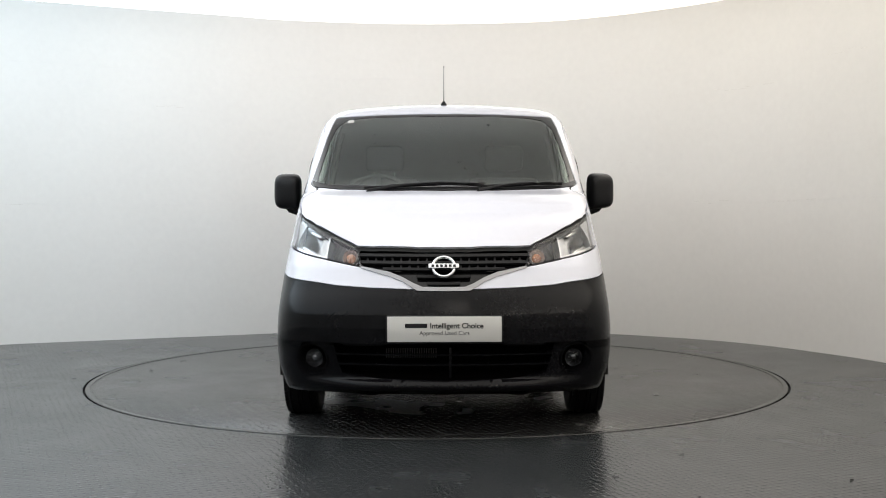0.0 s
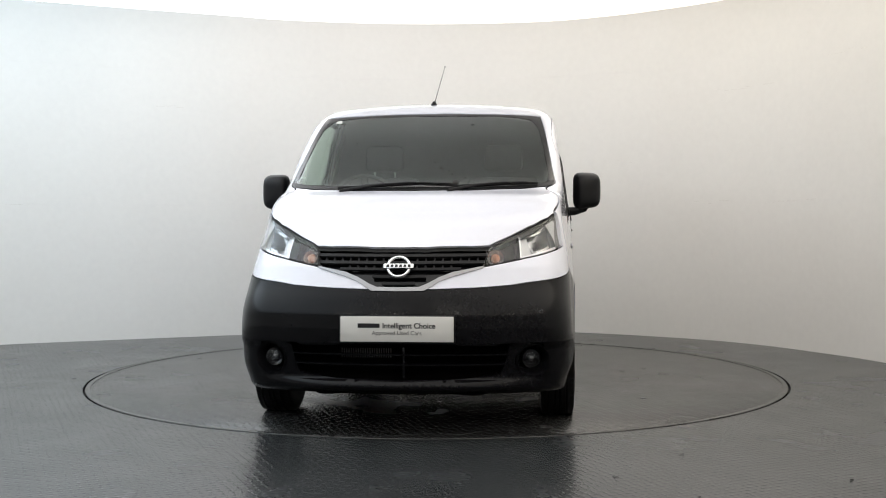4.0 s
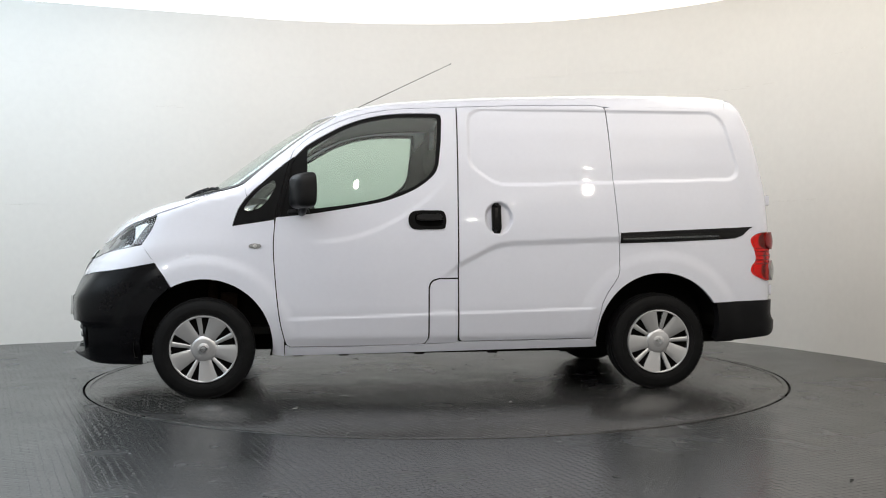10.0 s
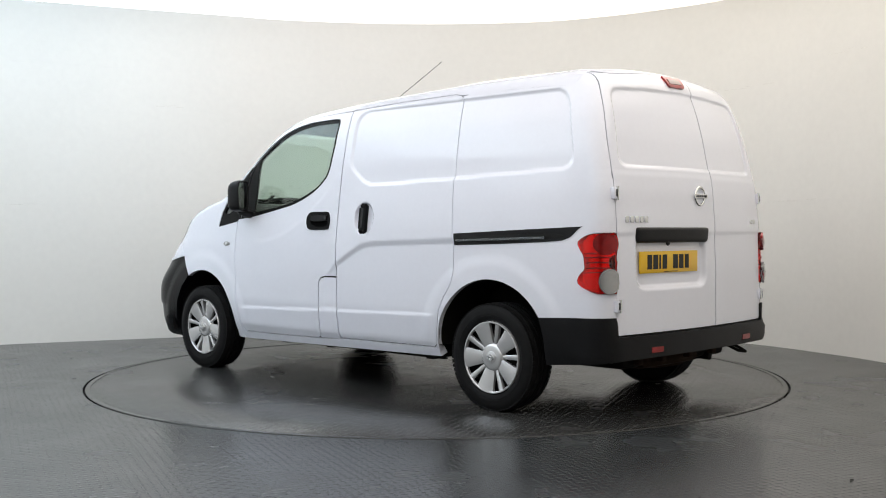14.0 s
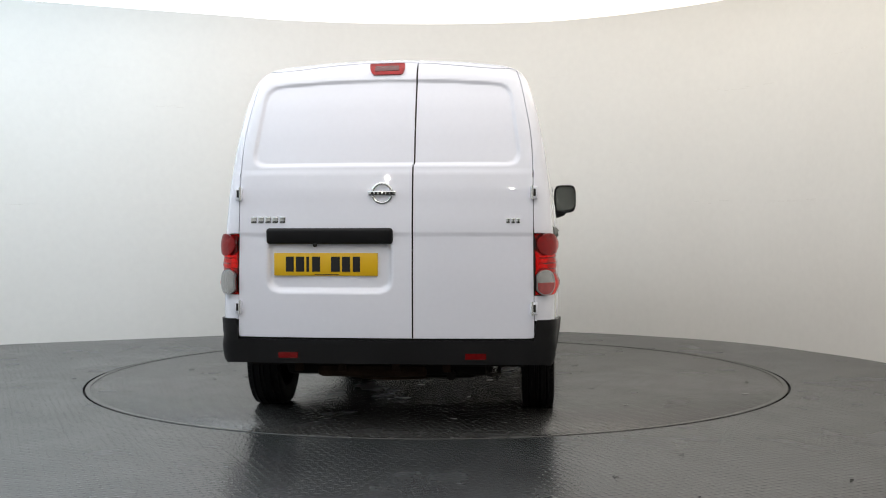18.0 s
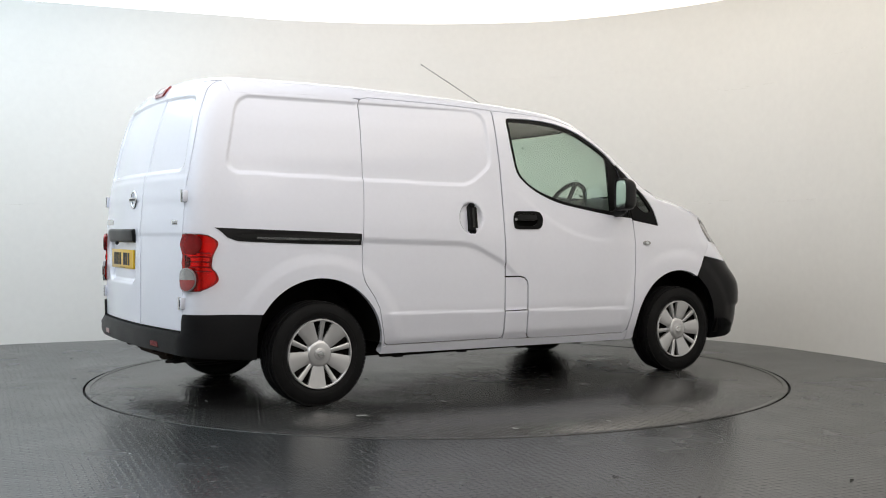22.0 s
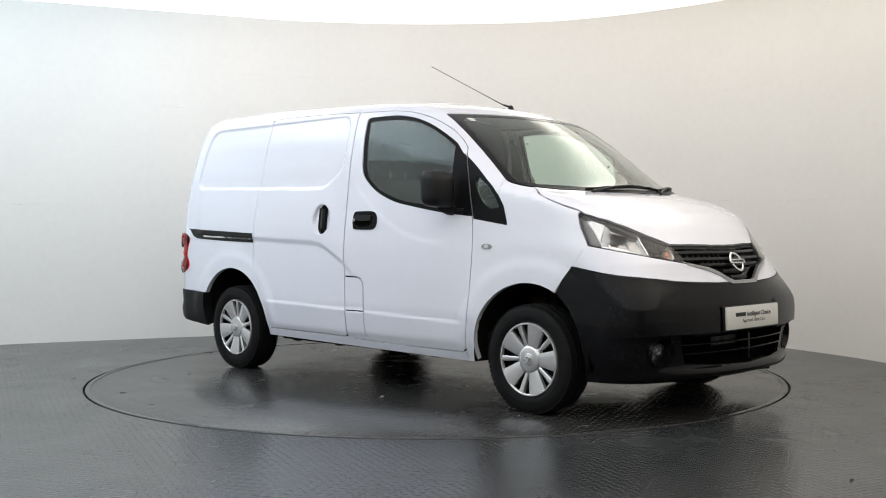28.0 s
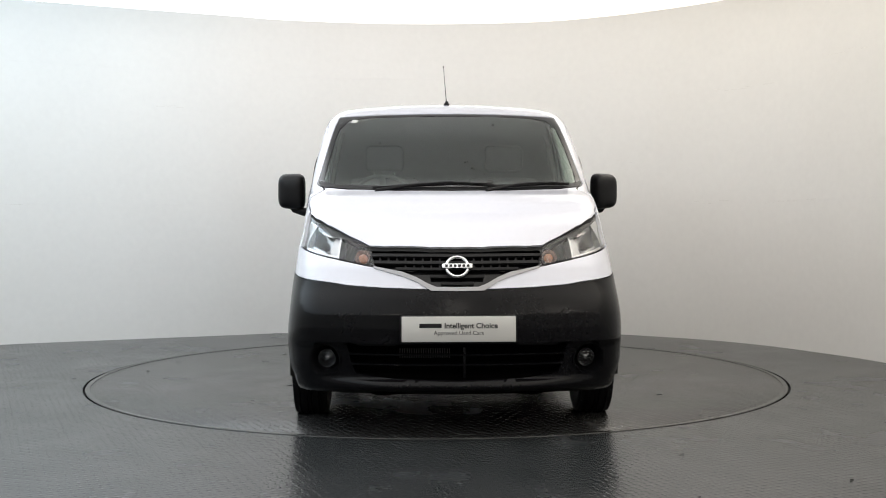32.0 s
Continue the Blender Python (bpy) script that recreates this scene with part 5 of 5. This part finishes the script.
    for (cu, cv), ru, rv, upper in (((flat("hind", (-2.067, .7975, .9005))[0] - .010, .901), .040, .055, True), ((flat("hind", (-2.084, .786, .716))[0] - .008, .716), .037, .062, False)):
        def dome(q, cu=cu, cv=cv, ru=ru, rv=rv):
            return .0215 + .010 * np.maximum(1 - ((q[:, 0] - cu) / ru) ** 2 - ((q[:, 1] - cv) / rv) ** 2, 0)
        seam_u = max(flat("hind", q)[0] for q in SEAM_3D if cv - .07 < q[2] < cv + .07)
        ring = [(max(u, seam_u + .004), v) for u, v in ellipse(cu, cv, ru, rv, 2, 48)]
        inner = [(max(u, seam_u + .008), v) for u, v in ellipse(cu, cv, ru * .90, rv * .92, 2, 48)]
        skin("lens_rim", "hind", ring, RED_CLEAR if upper else STRIP, tail, holes=[inner], off=.0225, thick=.012, grid=.012, mirror=mirror)
        if upper:
            skin("upper_lens", "hind", inner, RED_CLEAR, tail, off=dome, thick=.012, grid=.012, mirror=mirror)
        elif mirror:
            skin("lower_lens", "hind", [q for q in inner if q[1] >= cv - .001], SMOKY, tail, off=dome, thick=.012, grid=.012, mirror=mirror)
            skin("lower_lens", "hind", [q for q in inner if q[1] <= cv + .001], PINK, tail, gap=.0006, off=dome, thick=.012, grid=.012, mirror=mirror)
        else:
            skin("lower_lens", "hind", inner, SMOKY, tail, off=dome, thick=.012, grid=.012, mirror=mirror)
    # hinges of the rear doors
    for z in (1.152, .592):
        p = on_rear((.726, z))
        bm = bmesh.new()
        box(bm, p[0] - .018, p[0] + .012, s * .731 - .018, s * .731 + .018, z - .030, z + .030, .006)
        hinge = part("hinge", bm, WHITE, VAN)
        bm = bmesh.new()
        tube(bm, [(p[0] - .016, s * .722, z - .033), (p[0] - .016, s * .722, z + .033)], .007, 10)
        part("hinge_pin", bm, CHROME, hinge)
        # black block stands in for the shaded hole in the hinge
        bm = bmesh.new()
        box(bm, p[0] - .0192, p[0] - .006, s * .733 - .006, s * .733 + .006, z - .018, z + .018, .001)
        part("hinge_hole", bm, MATT_BLACK, hinge)

# --- tail end
top = [(-1.708, .835, .523), (-1.9, .83, .531), (-2.05, .80, .535), (-2.10, .742, .535), (-2.108, .737, .50), (-2.11, .733, .437), (-2.13, .55, .436), (-2.155, 0, .436)]
low = [(-2.155, 0, .325), (-2.13, .55, .322), (-2.08, .75, .320), (-1.95, .82, .300), (-1.75, .83, .283), (-1.735, .83, .42)]
left = [flat("hind", p) for p in top]
right = [flat("hind", p) for p in low]
loop = left + [(-u, v) for u, v in left[::-1][1:]] + [(-u, v) for u, v in right[::-1]] + right[1:]
rear_bumper = skin("rear_bumper", "hind", loop, BLACK_PLASTIC, VAN, off=lambda q: .014 + .026 * step(.80, .56, np.abs(q[:, 0])) * step(.441, .412, q[:, 1]) * step(.300, .345, q[:, 1]), thick=.07, grid=.028, label="textured black plastic rear bumper")
for y in (.462, -.449):
    x = float(on_rear((y, .363))[0])
    (u0, _), (u1, _) = flat("hind", (x, y - .051, .36)), flat("hind", (x, y + .051, .36))
    skin("reflector_frame", "hind", [(u0 - .006, .345), (u1 + .006, .345), (u1 + .006, .383), (u0 - .006, .383)], MATT_BLACK, rear_bumper, off=.0395, thick=.012, grid=.015)
    skin("reflector", "hind", [(u0, .350), (u1, .350), (u1, .378), (u0, .378)], RED_CLEAR, rear_bumper, off=.0415, thick=.012, grid=.015, label="red reflector")
bm = bmesh.new()
box(bm, -.034, .03, -.049, .586, .903, .982, .016, None, 4)
bmesh.ops.subdivide_edges(bm, edges=[e for e in bm.edges if abs(e.verts[0].co.y - e.verts[1].co.y) > .3], cuts=8)
for v in bm.verts:
    # the handle follows the bowed doors, and its face leans under
    v.co.x += -2.139 + .105 * max(v.co.y, 0) ** 2 + (.10 * (.98 - v.co.z) if v.co.x < 0 else 0)
part("plate_handle", bm, BLACK_PLASTIC, VAN, "long black handle above the number plate")
bm = bmesh.new()
bmesh.ops.create_uvsphere(bm, u_segments=12, v_segments=8, radius=.011, matrix=pose(-2.150, .335, .899))
part("handle_button", bm, MATT_BLACK, VAN)
TAIL_PLATE = pose(-2.128, .287, .804, 0, 0, -2.3)
bm = bmesh.new()
box(bm, -.005, .006, -.260, .260, -.056, .056, .003, TAIL_PLATE)
rear_plate = part("number_plate", bm, PLATE_YELLOW, VAN, "yellow rear number plate with black bars")
for y, w in ((.180, .020), (.128, .021), (.089, .007), (.047, .020), (-.050, .022), (-.103, .020), (-.155, .018)):
    bm = bmesh.new()
    box(bm, -.0064, -.0045, y - w, y + w, -.036, .038, 0, TAIL_PLATE)
    part("plate_bar", bm, INK, rear_plate, smooth=False)
bm = bmesh.new()
box(bm, -.0064, -.0045, -.067, .053, -.0515, -.048, 0, TAIL_PLATE)
part("plate_small_print", bm, INK, rear_plate, smooth=False)
p = on_rear((.005, 1.150))
badge(VAN, pose(float(p[0]) - .004, .004, 1.150, 0, 0, 180), .047)
for k in range(5):
    y0 = .650 - .037 * k
    p = on_rear((y0, 1.022))
    bm = bmesh.new()
    box(bm, p[0] - .005, p[0] + .004, y0 - .0145, y0 + .0145, 1.006, 1.039, .003)
    part("badge_letter", bm, CHROME, VAN)
for k in range(3):
    y0 = -.606 - .024 * k
    p = on_rear((y0, 1.014))
    bm = bmesh.new()
    box(bm, p[0] - .005, p[0] + .004, y0 - .009, y0 + .009, 1.003, 1.028, .003)
    part("badge_letter", bm, CHROME, VAN)
brake = [(.090, 1.800), (-.085, 1.803), (-.087, 1.772), (-.080, 1.752), (-.068, 1.744), (.067, 1.743), (.080, 1.755), (.087, 1.772)]
lamp = skin("brake_light", "rear", brake, RED_CLEAR, VAN, off=.010, thick=.02, grid=.02, label="red high brake light")
skin("brake_lens", "rear", [(.062, 1.785), (-.058, 1.786), (-.058, 1.762), (.062, 1.760)], DARK_RED, lamp, off=.012, thick=.002, grid=.03)

# --- cab
skin("headliner", "top", [(.62, -.60), (.62, .60), (.45, .655), (-.16, .67), (-.16, -.67), (.45, -.655)], HEADLINER, VAN, off=-.045, thick=0, grid=.08)
skin("pillar_lining", "top", CAB_HALF + [(x, -y) for x, y in CAB_HALF[::-1] if abs(y) > 1e-6], HEADLINER, VAN, off=-.022, thick=0, grid=.05)
bm = bmesh.new()
zs = np.linspace(.32, 1.74, 16)
ring = [(float(side(np.array(-.17), np.array(z))) - .03, z) for z in zs]
ring = ring + [(-y, z) for y, z in ring[::-1]]
back = bm.faces.new([bm.verts.new((-.18, y, z)) for y, z in ring])
ext = bmesh.ops.extrude_face_region(bm, geom=[back])
bmesh.ops.translate(bm, verts=[v for v in ext["geom"] if isinstance(v, bmesh.types.BMVert)], vec=(-.02, 0, 0))
bmesh.ops.recalc_face_normals(bm, faces=list(bm.faces))
part("bulkhead", bm, FABRIC, VAN, "dark bulkhead behind the seats")
for mirror in (False, True):
    inner = [(.93, .34), (.95, .90), (.94, 1.03), (.765, 1.075), (.47, 1.118), (.30, 1.150), (.134, 1.212), (.03, 1.29), (0, 1.36), (-.02, 1.55), (-.10, 1.64), (-.11, .34)]
    skin("door_lining", "side", inner, TRIM, VAN, off=-.055, thick=.02, grid=.06, mirror=mirror, back=True)
    s = -1 if mirror else 1
    seat = bmesh.new()
    box(seat, .02, .56, s * .40 - .25, s * .40 + .25, .62, .76, .05)
    base = part("seat", seat, FABRIC, VAN, "dark fabric front seat")
    bm = bmesh.new()
    box(bm, -.08, .06, s * .40 - .24, s * .40 + .24, -.02, .60, .05, Matrix.Translation((0, 0, .72)) @ Matrix.Rotation(radians(-12), 4, "Y"))
    part("backrest", bm, FABRIC, base)
    bm = bmesh.new()
    box(bm, -.165, -.075, s * .40 - .13, s * .40 + .13, 1.36, 1.54, .04)
    part("headrest", bm, FABRIC, base)
    for k in (-1, 1) if mirror else ():
        bm = bmesh.new()
        tube(bm, [(-.115, s * .40 + .068 * k, 1.28), (-.115, s * .40 + .068 * k, 1.39)], .006, 8)
        part("headrest_post", bm, CHROME, base)
    bm = bmesh.new()
    box(bm, .05, .5, s * .40 - .2, s * .40 + .2, .40, .63, .02)
    part("seat_frame", bm, DARK, base)
bm = bmesh.new()
prof = [(1.34, 1.135), (1.20, 1.165), (1.05, 1.155), (.90, 1.13), (.82, 1.08), (.80, 1.0), (.86, .80), (.92, .60)]
rows = [[bm.verts.new((x - .10 * (abs(y) / .72) ** 2 * (1 if x > 1.1 else .2), y, z + (.035 if -.6 < y < -.16 and .85 < x < 1.1 else 0))) for x, z in prof] for y in np.linspace(-.74, .74, 25)]
for q0, q1 in zip(rows, rows[1:]):
    for k in range(len(prof) - 1):
        bm.faces.new((q0[k], q0[k + 1], q1[k + 1], q1[k]))
bmesh.ops.recalc_face_normals(bm, faces=list(bm.faces))
part("dashboard", bm, TRIM, VAN, "dark grey dashboard")
bm = bmesh.new()
box(bm, -.2, 1.5, -.72, .72, .36, .40)
part("cab_floor", bm, DARK, VAN)
# steering wheel, on the right
m = pose(.72, -.385, 1.125, 0, -62, 0)
bm = bmesh.new()
n, k, R, r = 40, 8, .185, .015
ring = [[bm.verts.new(m @ Vector(((R + r * math.cos(2 * math.pi * j / k)) * math.cos(2 * math.pi * i / n), (R + r * math.cos(2 * math.pi * j / k)) * math.sin(2 * math.pi * i / n), r * math.sin(2 * math.pi * j / k)))) for j in range(k)] for i in range(n)]
for i in range(n):
    for j in range(k):
        bm.faces.new((ring[i][j], ring[(i + 1) % n][j], ring[(i + 1) % n][(j + 1) % k], ring[i][(j + 1) % k]))
bmesh.ops.recalc_face_normals(bm, faces=list(bm.faces))
wheel = part("steering_wheel", bm, TRIM, VAN, "black steering wheel")
bm = bmesh.new()
lathe(bm, [(-.10, .03), (-.03, .065), (.0, .07), (.012, .06), (.015, .0005)], 24, "z")
for a in (0, 90, 180):
    box(bm, .05, .18, -.018, .018, -.012, .004, .005, Matrix.Rotation(radians(a + 180), 4, "Z"))
bmesh.ops.transform(bm, matrix=m, verts=list(bm.verts))
part("wheel_hub", bm, TRIM, wheel)


# ---- what moves ----
def turned(t):
    """Degrees by which the turntable stands turned at t seconds."""
    v, a0, t0, t1 = 12.958, 90.45, 2.73, 30.41
    up, down = 1.92, 1.934
    if t <= t0:
        return -a0
    if t < t0 + up:
        return -a0 - .5 * v / up * (t - t0) ** 2
    if t <= t1:
        return -(a0 + .5 * v * up + v * (t - t0 - up))
    left = min(t - t1, down)
    return -(a0 + .5 * v * up + v * (t1 - t0 - up) + v * left - .5 * v / down * left ** 2)


def motions():
    times = [0, 1.4, 2.4, 2.73] + [2.73 + .24 * k for k in range(1, 8)] + [4.65 + .5 * k for k in range(52)] + [30.41 + .2 * k for k in range(8)] + [32.0]
    spin, ride = [], []
    for t in times:
        m = pose(0, 0, 0, 0, 0, turned(t))
        spin.append((t, m))
        ride.append((t, m @ pose(.113, .049, 0)))
    walk(TURNTABLE, spin)
    walk(VAN, ride)


motions()
